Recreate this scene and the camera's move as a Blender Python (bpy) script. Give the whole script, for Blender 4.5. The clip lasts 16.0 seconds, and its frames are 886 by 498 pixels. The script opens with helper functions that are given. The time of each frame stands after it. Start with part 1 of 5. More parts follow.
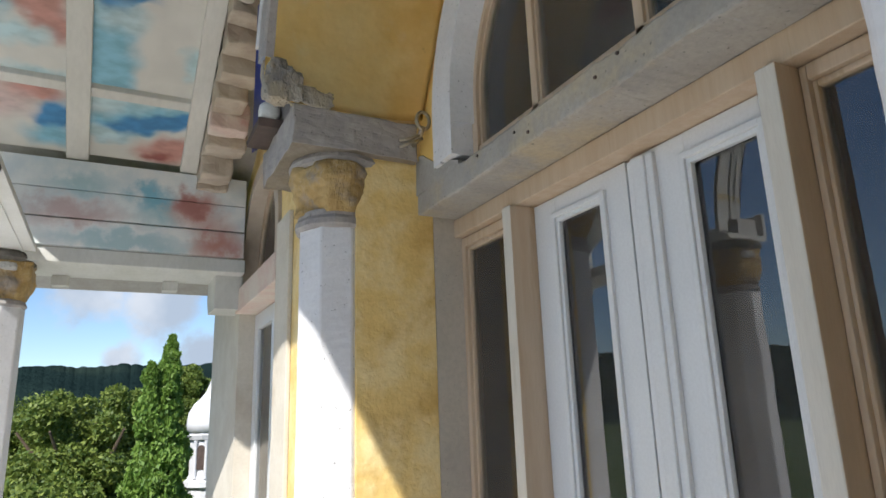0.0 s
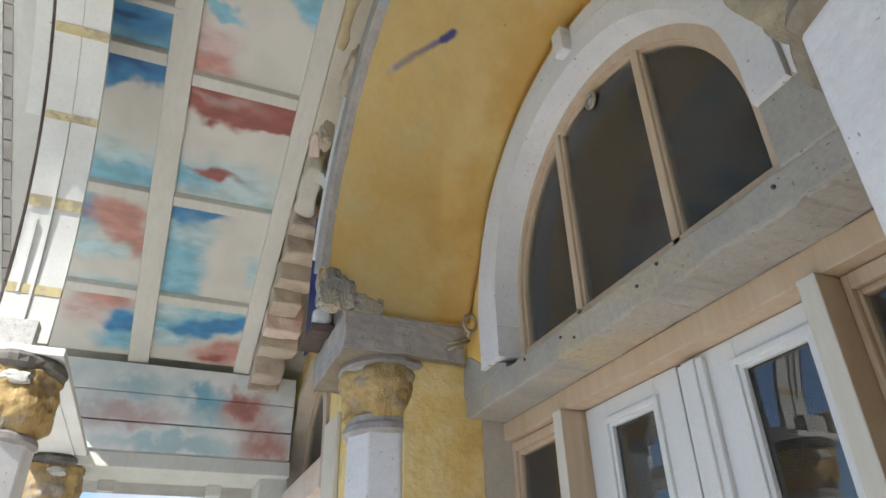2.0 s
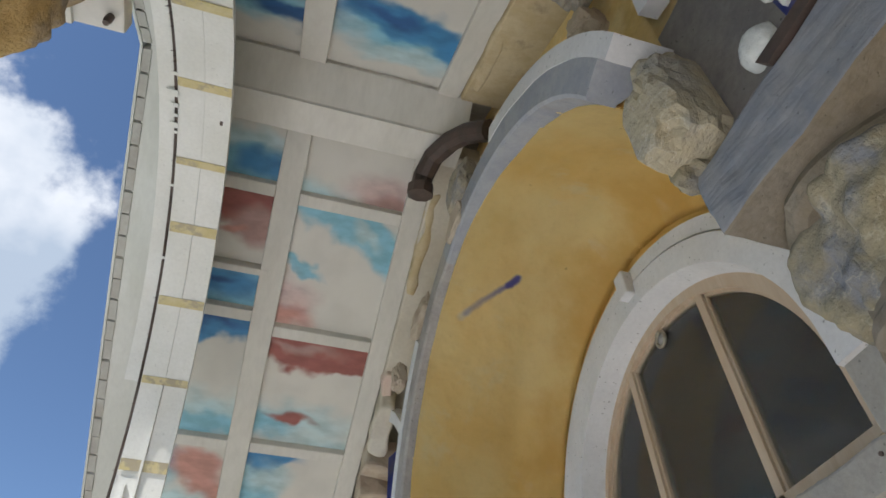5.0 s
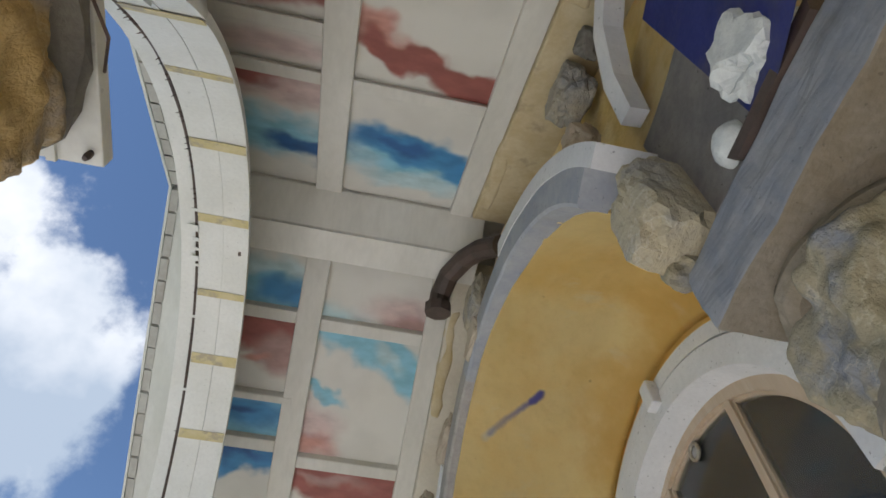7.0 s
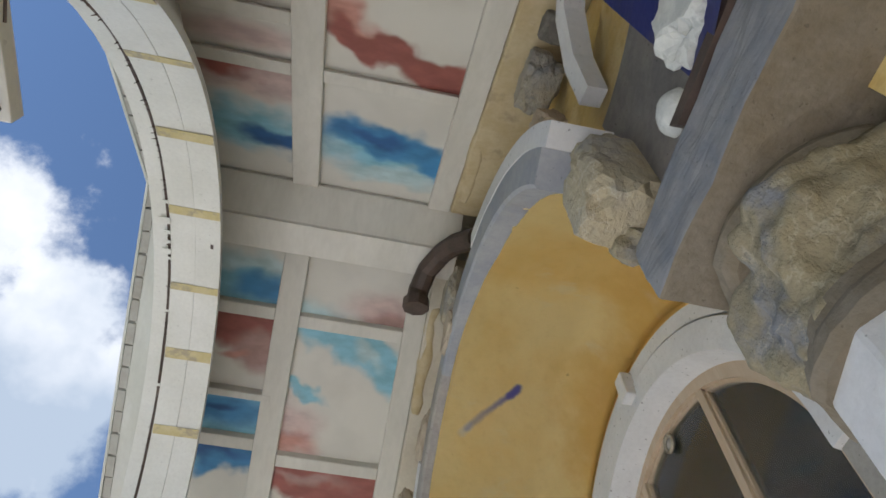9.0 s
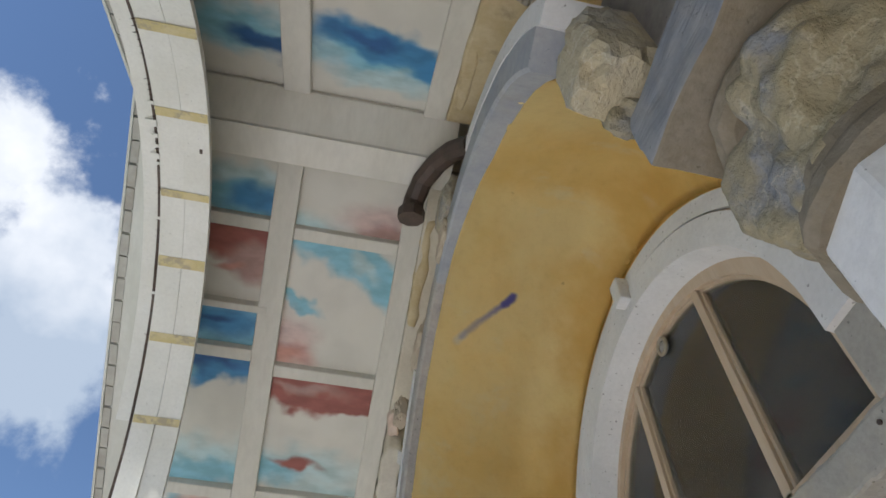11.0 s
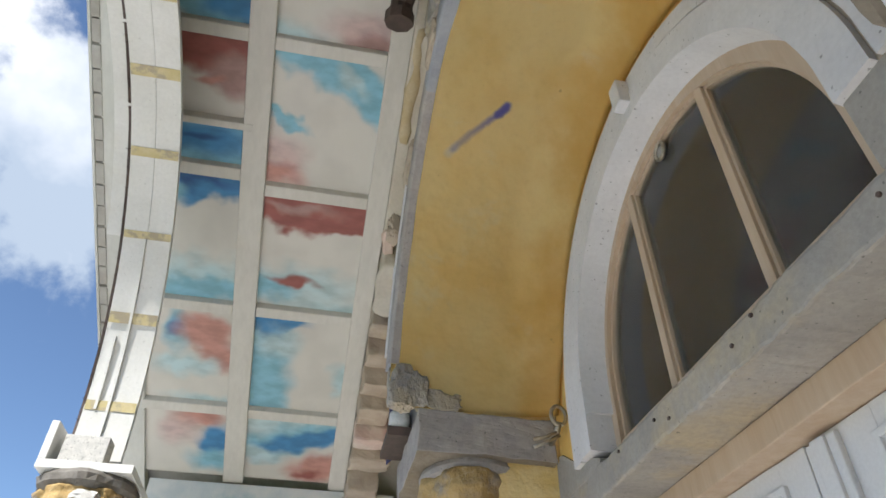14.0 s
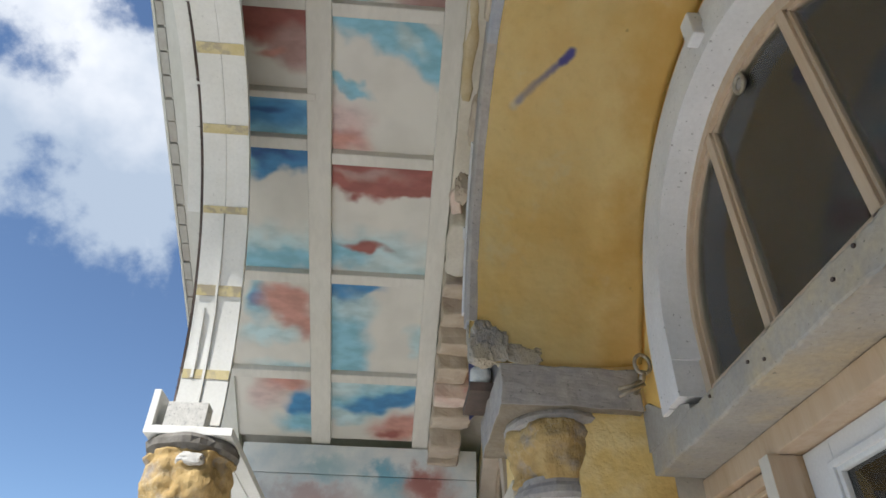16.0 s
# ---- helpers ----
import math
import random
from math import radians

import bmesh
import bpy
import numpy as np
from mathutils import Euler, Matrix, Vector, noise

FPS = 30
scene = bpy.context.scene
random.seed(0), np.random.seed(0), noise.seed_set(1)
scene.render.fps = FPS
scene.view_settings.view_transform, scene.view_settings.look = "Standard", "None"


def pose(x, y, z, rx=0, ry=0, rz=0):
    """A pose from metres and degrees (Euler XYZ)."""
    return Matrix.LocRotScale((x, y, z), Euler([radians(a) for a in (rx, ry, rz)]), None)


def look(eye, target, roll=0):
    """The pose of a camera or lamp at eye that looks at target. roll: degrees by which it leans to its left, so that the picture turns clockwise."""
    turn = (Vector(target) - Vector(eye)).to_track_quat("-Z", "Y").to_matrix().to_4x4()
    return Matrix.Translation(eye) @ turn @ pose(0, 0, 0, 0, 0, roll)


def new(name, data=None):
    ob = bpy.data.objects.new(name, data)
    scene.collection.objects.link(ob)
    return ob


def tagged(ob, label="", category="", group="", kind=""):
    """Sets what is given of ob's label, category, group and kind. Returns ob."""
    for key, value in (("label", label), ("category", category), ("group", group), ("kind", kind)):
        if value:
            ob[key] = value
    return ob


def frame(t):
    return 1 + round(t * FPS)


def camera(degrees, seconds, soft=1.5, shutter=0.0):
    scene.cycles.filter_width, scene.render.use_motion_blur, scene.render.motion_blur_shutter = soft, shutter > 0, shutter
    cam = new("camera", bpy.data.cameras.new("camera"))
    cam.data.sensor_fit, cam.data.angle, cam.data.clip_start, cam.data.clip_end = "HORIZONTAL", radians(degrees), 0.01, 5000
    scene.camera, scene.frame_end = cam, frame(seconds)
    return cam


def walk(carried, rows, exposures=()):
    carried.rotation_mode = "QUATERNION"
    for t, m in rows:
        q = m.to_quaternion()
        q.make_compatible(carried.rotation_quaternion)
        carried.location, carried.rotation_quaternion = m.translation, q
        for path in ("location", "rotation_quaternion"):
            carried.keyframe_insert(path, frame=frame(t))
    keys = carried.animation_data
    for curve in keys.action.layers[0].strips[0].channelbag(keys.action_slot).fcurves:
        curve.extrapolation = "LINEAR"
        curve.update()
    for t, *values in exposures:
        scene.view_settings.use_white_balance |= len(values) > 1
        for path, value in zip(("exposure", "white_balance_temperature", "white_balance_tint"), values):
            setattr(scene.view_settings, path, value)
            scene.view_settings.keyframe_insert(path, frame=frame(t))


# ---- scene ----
cam = camera(68.1, 16.0, soft=1.6)
PATH = [
    (0, (0.023, -0.005, 1.687), (0.9, 1.725, 2.172), -1.9),
    (0.5, (0.059, -0.008, 1.706), (0.867, 1.701, 2.359), -1.4),
    (1, (0.042, -0.02, 1.728), (0.809, 1.659, 2.499), -1.6),
    (1.5, (0.004, -0.043, 1.762), (0.732, 1.594, 2.652), -1.6),
    (2, (-0.006, -0.068, 1.746), (0.668, 1.52, 2.758), -1.4),
    (2.5, (-0.006, -0.081, 1.749), (0.62, 1.465, 2.852), -1.1),
    (3, (-0.033, -0.1, 1.771), (0.56, 1.409, 2.942), -1.1),
    (3.5, (-0.04, -0.118, 1.79), (0.506, 1.337, 3.049), -0.9),
    (4, (-0.08, -0.152, 1.824), (0.428, 1.25, 3.158), -1.0),
    (4.5, (-0.174, -0.23, 1.887), (0.306, 1.122, 3.281), -1.8),
    (5, (-0.192, -0.251, 1.894), (0.224, 1.036, 3.367), -1.7),
    (7.5, (-0.008, -0.264, 1.858), (0.209, 0.739, 3.575), -0.4),
    (8, (0.041, -0.248, 1.848), (0.256, 0.751, 3.567), -0.3),
    (10.5, (0.167, -0.101, 1.835), (0.383, 0.966, 3.513), 0.0),
    (11, (0.185, -0.055, 1.804), (0.422, 1.109, 3.414), 0.2),
    (11.5, (0.21, -0.035, 1.79), (0.465, 1.223, 3.324), 0.3),
    (12, (0.229, -0.029, 1.775), (0.5, 1.301, 3.244), 0.3),
    (12.5, (0.262, 0.003, 1.748), (0.539, 1.392, 3.161), 0.5),
    (13, (0.214, 0.042, 1.755), (0.516, 1.474, 3.118), 0.3),
    (13.5, (0.224, 0.115, 1.768), (0.523, 1.583, 3.092), 0.6),
    (14, (0.311, 0.135, 1.776), (0.596, 1.637, 3.064), 0.5),
    (14.5, (0.371, 0.13, 1.749), (0.629, 1.652, 3.02), 0.4),
    (15, (0.389, 0.14, 1.748), (0.605, 1.683, 3.002), 0.6),
    (15.5, (0.364, 0.154, 1.745), (0.536, 1.718, 2.979), 0.9),
    (16, (0.259, 0.171, 1.755), (0.37, 1.767, 2.954), 1.1),
]
walk(cam, [(t, look(eye, target, roll)) for t, eye, target, roll in PATH],
     exposures=[(0, 0.45), (1.5, 0.68), (3.5, 0.76), (4.5, 0.58), (5.0, 0.53), (7.5, 0.54), (8.0, 0.62), (10.5, 0.50), (12.5, 0.57), (14, 0.69), (15, 0.66), (16, 0.50)])

# ---- world, sun ----
SUN_TO = Vector((-0.52, -0.50, 0.70)).normalized()
world = bpy.data.worlds.new("sky")
scene.world = world
world.use_nodes = True
wn, wl = world.node_tree.nodes, world.node_tree.links
wn.clear()
w_out = wn.new("ShaderNodeOutputWorld")
w_bg = wn.new("ShaderNodeBackground")
w_bg.inputs["Strength"].default_value = 0.118
sky = wn.new("ShaderNodeTexSky")
sky.sky_type = 'NISHITA'
sky.sun_disc = False
sky.sun_elevation = math.asin(SUN_TO.z)
sky.sun_rotation = math.atan2(SUN_TO.x, SUN_TO.y)
sky.altitude = 600.0
sky.air_density, sky.dust_density, sky.ozone_density = 0.95, 0.0, 3.5
w_co = wn.new("ShaderNodeTexCoord")


def w_math(op, a, b=None, clamp=False):
    n = wn.new("ShaderNodeMath")
    n.operation, n.use_clamp = op, clamp
    for i, v in enumerate((a, b)):
        if v is None:
            continue
        if isinstance(v, (int, float)):
            n.inputs[i].default_value = v
        else:
            wl.new(v, n.inputs[i])
    return n.outputs[0]


w_noise = wn.new("ShaderNodeTexNoise")
w_noise.inputs["Scale"].default_value, w_noise.inputs["Detail"].default_value = 7.0, 10.0
w_noise.inputs["Roughness"].default_value = 0.58
wl.new(w_co.outputs["Generated"], w_noise.inputs["Vector"])
w_big = wn.new("ShaderNodeTexNoise")
w_big.inputs["Scale"].default_value, w_big.inputs["Detail"].default_value = 6.5, 5.0
wl.new(w_co.outputs["Generated"], w_big.inputs["Vector"])
# cumulus heaps: direction, size
CLOUDS = [(-0.47, 0.52, 0.72, 0.15), (-0.41, 0.60, 0.70, 0.13), (-0.37, 0.68, 0.64, 0.11), (-0.43, 0.66, 0.62, 0.17), (-0.52, 0.60, 0.62, 0.18), (-0.05, 0.984, 0.18, 0.07), (0.07, 0.985, 0.165, 0.07), (0.01, 0.997, 0.08, 0.035), (0.12, 0.99, 0.10, 0.05), (-0.9, 0.2, 0.25, 0.25), (-0.8, -0.5, 0.3, 0.25), (0.6, 0.3, 0.7, 0.3)]
w_mask = None
for cx, cy, cz, size in CLOUDS:
    c = Vector((cx, cy, cz)).normalized()
    d = wn.new("ShaderNodeVectorMath")
    d.operation = 'DISTANCE'
    wl.new(w_co.outputs["Generated"], d.inputs[0])
    d.inputs[1].default_value = c
    m = w_math('SUBTRACT', 1.0, w_math('DIVIDE', d.outputs["Value"], size))
    w_mask = m if w_mask is None else w_math('MAXIMUM', w_mask, m)
w_dens = w_math('ADD', w_mask, w_math('MULTIPLY', w_math('SUBTRACT', w_noise.outputs["Fac"], 0.5), 3.2))
w_alpha = wn.new("ShaderNodeMapRange")
w_alpha.interpolation_type = 'SMOOTHSTEP'
w_alpha.inputs["From Min"].default_value, w_alpha.inputs["From Max"].default_value = 0.0, 0.6
wl.new(w_dens, w_alpha.inputs["Value"])
w_col = wn.new("ShaderNodeMix")
w_col.data_type = 'RGBA'
w_col.inputs["A"].default_value, w_col.inputs["B"].default_value = (3.0, 3.6, 4.5, 1), (6.0, 6.2, 6.6, 1)
w_lit = wn.new("ShaderNodeMapRange")
w_lit.inputs["From Min"].default_value, w_lit.inputs["From Max"].default_value = 0.38, 0.70
w_sep = wn.new("ShaderNodeSeparateXYZ")
wl.new(w_co.outputs["Generated"], w_sep.inputs["Vector"])
wl.new(w_math('ADD', w_big.outputs["Fac"], w_math('MULTIPLY', w_math('MAXIMUM', w_math('SUBTRACT', w_sep.outputs["Z"], 0.69), -0.09), 1.5)), w_lit.inputs["Value"])
wl.new(w_lit.outputs["Result"], w_col.inputs["Factor"])
w_mix = wn.new("ShaderNodeMix")
w_mix.data_type = 'RGBA'
wl.new(w_alpha.outputs["Result"], w_mix.inputs["Factor"])
wl.new(sky.outputs["Color"], w_mix.inputs["A"])
wl.new(w_col.outputs["Result"], w_mix.inputs["B"])
wl.new(w_mix.outputs["Result"], w_bg.inputs["Color"])
wl.new(w_bg.outputs["Background"], w_out.inputs["Surface"])

sun_data = bpy.data.lights.new("sun", 'SUN')
sun_data.energy, sun_data.angle, sun_data.color = 5.0, radians(0.53), (1.0, 0.965, 0.91)
sun_lamp = new("sun", sun_data)
sun_lamp.matrix_world = look(SUN_TO * 30, (0, 0, 0))


# ---- materials ----
def socket(nt, sock, v):
    if isinstance(v, (int, float, tuple, list)):
        sock.default_value = v
    else:
        nt.links.new(v, sock)


def tex_noise(nt, scale, detail=4.0, rough=0.55, vec=None, stretch=None):
    co = nt.nodes.new("ShaderNodeTexCoord").outputs["Object"] if vec is None else vec
    if stretch:
        mp = nt.nodes.new("ShaderNodeMapping")
        mp.inputs["Scale"].default_value = stretch
        nt.links.new(co, mp.inputs["Vector"])
        co = mp.outputs["Vector"]
    n = nt.nodes.new("ShaderNodeTexNoise")
    n.inputs["Scale"].default_value, n.inputs["Detail"].default_value, n.inputs["Roughness"].default_value = scale, detail, rough
    nt.links.new(co, n.inputs["Vector"])
    return n.outputs["Fac"]


def ranged(nt, v, lo, hi, smooth=True):
    m = nt.nodes.new("ShaderNodeMapRange")
    m.interpolation_type = 'SMOOTHSTEP' if smooth else 'LINEAR'
    m.inputs["From Min"].default_value, m.inputs["From Max"].default_value = lo, hi
    nt.links.new(v, m.inputs["Value"])
    return m.outputs["Result"]


def mixed(nt, fac, a, b):
    m = nt.nodes.new("ShaderNodeMix")
    m.data_type = 'RGBA'
    socket(nt, m.inputs["Factor"], fac)
    socket(nt, m.inputs["A"], (*a, 1) if isinstance(a, tuple) and len(a) == 3 else a)
    socket(nt, m.inputs["B"], (*b, 1) if isinstance(b, tuple) and len(b) == 3 else b)
    return m.outputs["Result"]


def calc(nt, op, a, b=0.0):
    n = nt.nodes.new("ShaderNodeMath")
    n.operation = op
    socket(nt, n.inputs[0], a)
    socket(nt, n.inputs[1], b)
    return n.outputs[0]


def bumped(nt, height, strength, distance=0.01, under=None):
    b = nt.nodes.new("ShaderNodeBump")
    b.inputs["Strength"].default_value, b.inputs["Distance"].default_value = strength, distance
    nt.links.new(height, b.inputs["Height"])
    if under is not None:
        nt.links.new(under, b.inputs["Normal"])
    return b.outputs["Normal"]


def segment_mask(nt, a, b, width, soft, wobble=0.03):
    """1 along the line from a to b, seen in plan (x, y), falling off to 0."""
    pos = nt.nodes.new("ShaderNodeNewGeometry").outputs["Position"]
    sep = nt.nodes.new("ShaderNodeSeparateXYZ")
    nt.links.new(pos, sep.inputs["Vector"])
    dx, dy = b[0] - a[0], b[1] - a[1]
    length = math.hypot(dx, dy)
    ux, uy = dx / length, dy / length
    px, py = calc(nt, 'SUBTRACT', sep.outputs["X"], a[0]), calc(nt, 'SUBTRACT', sep.outputs["Y"], a[1])
    along = calc(nt, 'ADD', calc(nt, 'MULTIPLY', px, ux), calc(nt, 'MULTIPLY', py, uy))
    across = calc(nt, 'SUBTRACT', calc(nt, 'MULTIPLY', px, uy), calc(nt, 'MULTIPLY', py, ux))
    across = calc(nt, 'ADD', across, calc(nt, 'MULTIPLY', calc(nt, 'SUBTRACT', tex_noise(nt, 14.0, 3.0, 0.6, vec=pos), 0.5), wobble))
    beyond = calc(nt, 'MAXIMUM', calc(nt, 'MAXIMUM', calc(nt, 'MULTIPLY', along, -1.0), calc(nt, 'SUBTRACT', along, length)), 0.0)
    d = calc(nt, 'SQRT', calc(nt, 'ADD', calc(nt, 'MULTIPLY', across, across), calc(nt, 'MULTIPLY', beyond, beyond)))
    return calc(nt, 'SUBTRACT', 1.0, ranged(nt, d, width - soft, width + soft)), ranged(nt, along, 0.0, length)


def blank(name, rough=0.7, metal=0.0):
    m = bpy.data.materials.new(name)
    m.use_nodes = True
    bsdf = m.node_tree.nodes["Principled BSDF"]
    bsdf.inputs["Roughness"].default_value, bsdf.inputs["Metallic"].default_value = rough, metal
    return m, m.node_tree, bsdf


def surface(name, base, second, stain=None, scale=3.0, fine=40.0, rough=0.75, bump=0.3, dist=0.004, stain_at=(0.55, 0.72),
            stain_scale=1.6, metal=0.0, stretch=None, speck=0.0, big_bump=0.0, pits=0.0):
    """A worn surface: two tones in patches, stains of a third, grain and fine relief."""
    m, nt, bsdf = blank(name, rough, metal)
    patches = tex_noise(nt, scale, 5.0, 0.6, stretch=stretch)
    col = mixed(nt, ranged(nt, patches, 0.35, 0.66), base, second)
    if stain:
        col = mixed(nt, ranged(nt, tex_noise(nt, stain_scale, 6.0, 0.62, stretch=stretch), *stain_at), col, stain)
    grain = tex_noise(nt, fine, 5.0, 0.65, stretch=stretch)
    col = mixed(nt, calc(nt, 'MULTIPLY', ranged(nt, grain, 0.3, 0.75), 0.18 + speck), col, tuple(c * 0.55 for c in base))
    normal = bumped(nt, grain, bump, dist)
    if pits:
        hole = ranged(nt, tex_noise(nt, 55.0, 2.0, 0.5), 0.69, 0.74)
        col = mixed(nt, calc(nt, 'MULTIPLY', hole, pits), col, tuple(c * 0.3 for c in base))
        normal = bumped(nt, calc(nt, 'SUBTRACT', 1.0, hole), pits, 0.004, normal)
    nt.links.new(col, bsdf.inputs["Base Color"])
    if big_bump:
        normal = bumped(nt, patches, big_bump, 0.03, normal)
    nt.links.new(normal, bsdf.inputs["Normal"])
    nt.links.new(calc(nt, 'ADD', calc(nt, 'MULTIPLY', grain, 0.2), rough - 0.1), bsdf.inputs["Roughness"])
    return m


M = {}
M["ochre"] = surface("ochre_plaster", (0.74, 0.52, 0.19), (0.80, 0.59, 0.26), (0.58, 0.35, 0.08), scale=2.2, fine=26, rough=0.62, bump=0.22, dist=0.004, stain_scale=1.9, stain_at=(0.5, 0.78), big_bump=0.25)
def vault_plaster():
    """Smooth ochre plaster with damp orange clouds, pale trowelled patches and one smeared blue brush stroke."""
    m, nt, bsdf = blank("vault_plaster", 0.55)
    col = mixed(nt, ranged(nt, tex_noise(nt, 1.7, 4.0, 0.55), 0.36, 0.62), (0.93, 0.68, 0.26), (0.94, 0.75, 0.36))
    col = mixed(nt, calc(nt, 'MULTIPLY', ranged(nt, tex_noise(nt, 1.35, 4.0, 0.5, stretch=(1.3, 1, 1)), 0.50, 0.74), 0.6), col, (0.80, 0.52, 0.13))
    col = mixed(nt, calc(nt, 'MULTIPLY', ranged(nt, tex_noise(nt, 3.3, 4.0, 0.6, stretch=(1, 1.5, 1)), 0.58, 0.75), 0.5), col, (0.90, 0.80, 0.55))
    col = mixed(nt, calc(nt, 'MULTIPLY', ranged(nt, tex_noise(nt, 24.0, 6.0, 0.7), 0.45, 0.8), 0.10), col, (0.45, 0.27, 0.07))
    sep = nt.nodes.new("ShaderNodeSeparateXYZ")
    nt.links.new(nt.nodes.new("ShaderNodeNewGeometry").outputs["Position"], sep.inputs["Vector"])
    # deeper orange towards the back edge, with an uneven border
    rearward = calc(nt, 'ADD', sep.outputs["X"], calc(nt, 'MULTIPLY', tex_noise(nt, 2.6, 5.0, 0.6), 0.7))
    col = mixed(nt, calc(nt, 'MULTIPLY', ranged(nt, rearward, 1.56, 1.84), 0.6), col, (0.74, 0.43, 0.08))
    mask, along = segment_mask(nt, (0.79, 2.40), (1.03, 2.146), 0.015, 0.015)
    dab, _ = segment_mask(nt, (0.985, 2.19), (1.02, 2.155), 0.024, 0.014, 0.05)
    smear, _ = segment_mask(nt, (0.775, 2.42), (0.80, 2.39), 0.022, 0.018, 0.05)
    pit = ranged(nt, tex_noise(nt, 13.0, 2.0, 0.5), 0.73, 0.78)
    col = mixed(nt, calc(nt, 'MULTIPLY', pit, 0.5), col, (0.42, 0.26, 0.08))
    col = mixed(nt, calc(nt, 'MULTIPLY', smear, 0.6), col, (0.74, 0.70, 0.66))
    col = mixed(nt, calc(nt, 'MULTIPLY', mask, calc(nt, 'ADD', calc(nt, 'MULTIPLY', along, 0.45), 0.45)), col, (0.13, 0.14, 0.42))
    col = mixed(nt, calc(nt, 'MULTIPLY', dab, 0.85), col, (0.10, 0.10, 0.40))
    nt.links.new(col, bsdf.inputs["Base Color"])
    fine = bumped(nt, tex_noise(nt, 55.0, 4.0, 0.6), 0.10, 0.002)
    trowel = bumped(nt, tex_noise(nt, 5.5, 3.0, 0.5), 0.55, 0.025, fine)
    nt.links.new(trowel, bsdf.inputs["Normal"])
    return m


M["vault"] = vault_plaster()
M["ochre_rough"] = surface("ochre_plaster_rough", (0.76, 0.54, 0.20), (0.82, 0.66, 0.35), (0.58, 0.36, 0.10), scale=4, fine=30, rough=0.7, bump=0.35, dist=0.006, stain_scale=3.0, stain_at=(0.52, 0.75), big_bump=0.9)
M["white"] = surface("white_paint", (0.68, 0.68, 0.66), (0.62, 0.62, 0.59), (0.50, 0.49, 0.44), scale=3, fine=60, rough=0.55, bump=0.12, dist=0.002, stain_at=(0.6, 0.8), pits=0.25)
M["white_plaster"] = surface("white_plaster", (0.69, 0.69, 0.71), (0.63, 0.63, 0.65), (0.54, 0.53, 0.52), scale=4, fine=45, rough=0.8, bump=0.35, dist=0.004, stain_at=(0.62, 0.8), big_bump=0.2, pits=0.7)
M["rib"] = surface("cream_painted_wood", (0.62, 0.60, 0.55), (0.56, 0.54, 0.49), (0.45, 0.42, 0.37), scale=4, fine=30, rough=0.6, bump=0.25, dist=0.002, stain_at=(0.6, 0.8), stretch=(1, 0.35, 0.35))
M["door"] = surface("white_door_paint", (0.66, 0.67, 0.68), (0.63, 0.64, 0.65), None, scale=2, fine=80, rough=0.35, bump=0.06, dist=0.001)
M["wood"] = surface("raw_pine", (0.49, 0.37, 0.26), (0.54, 0.43, 0.32), (0.40, 0.29, 0.18), scale=3, fine=24, rough=0.6, bump=0.2, dist=0.002, stretch=(6, 6, 0.6))
M["concrete"] = surface("grey_concrete", (0.31, 0.295, 0.275), (0.38, 0.36, 0.33), (0.44, 0.37, 0.26), scale=2.6, fine=50, rough=0.85, bump=0.5, dist=0.004, stain_scale=1.7, stain_at=(0.48, 0.66), speck=0.1, pits=0.6)
# paler pine for post fronts, the light on them put into the colour
M["pale_front"] = surface("pale_front_wood", (0.56, 0.53, 0.47), (0.60, 0.57, 0.51), (0.47, 0.42, 0.34), scale=3, fine=40, rough=0.55, bump=0.15, dist=0.002, stretch=(6, 6, 0.6))
M["dark_stone"] = surface("weathered_dark_stone", (0.13, 0.12, 0.105), (0.20, 0.185, 0.165), (0.08, 0.075, 0.07), scale=12, fine=50, rough=0.9, bump=0.6, dist=0.006, speck=0.15)
M["ring_plaster"] = surface("pale_blue_grey_plaster", (0.29, 0.31, 0.36), (0.36, 0.37, 0.40), (0.27, 0.25, 0.235), scale=6, fine=45, rough=0.85, bump=0.4, dist=0.004, pits=0.4)
M["jamb"] = surface("tan_render", (0.43, 0.39, 0.34), (0.50, 0.45, 0.38), (0.36, 0.31, 0.25), scale=3, fine=40, rough=0.85, bump=0.35, dist=0.004, speck=0.05, pits=0.4)
M["stone"] = surface("grey_cut_stone", (0.31, 0.29, 0.285), (0.40, 0.37, 0.345), (0.23, 0.205, 0.195), scale=7, fine=45, rough=0.85, bump=0.5, dist=0.005, speck=0.1, pits=0.6)
# darker stone for undersides and near rings, shade included in the colour
M["brown_stone"] = surface("shaded_brown_stone", (0.20, 0.165, 0.12), (0.235, 0.205, 0.165), (0.14, 0.12, 0.10), scale=9, fine=40, rough=0.9, bump=0.6, dist=0.008, speck=0.15, pits=0.35, big_bump=0.2)
M["blue_stone"] = surface("blue_grey_plaster", (0.205, 0.215, 0.25), (0.265, 0.265, 0.28), (0.165, 0.15, 0.14), scale=9, fine=45, rough=0.85, bump=0.4, dist=0.004, pits=0.35, big_bump=0.2)


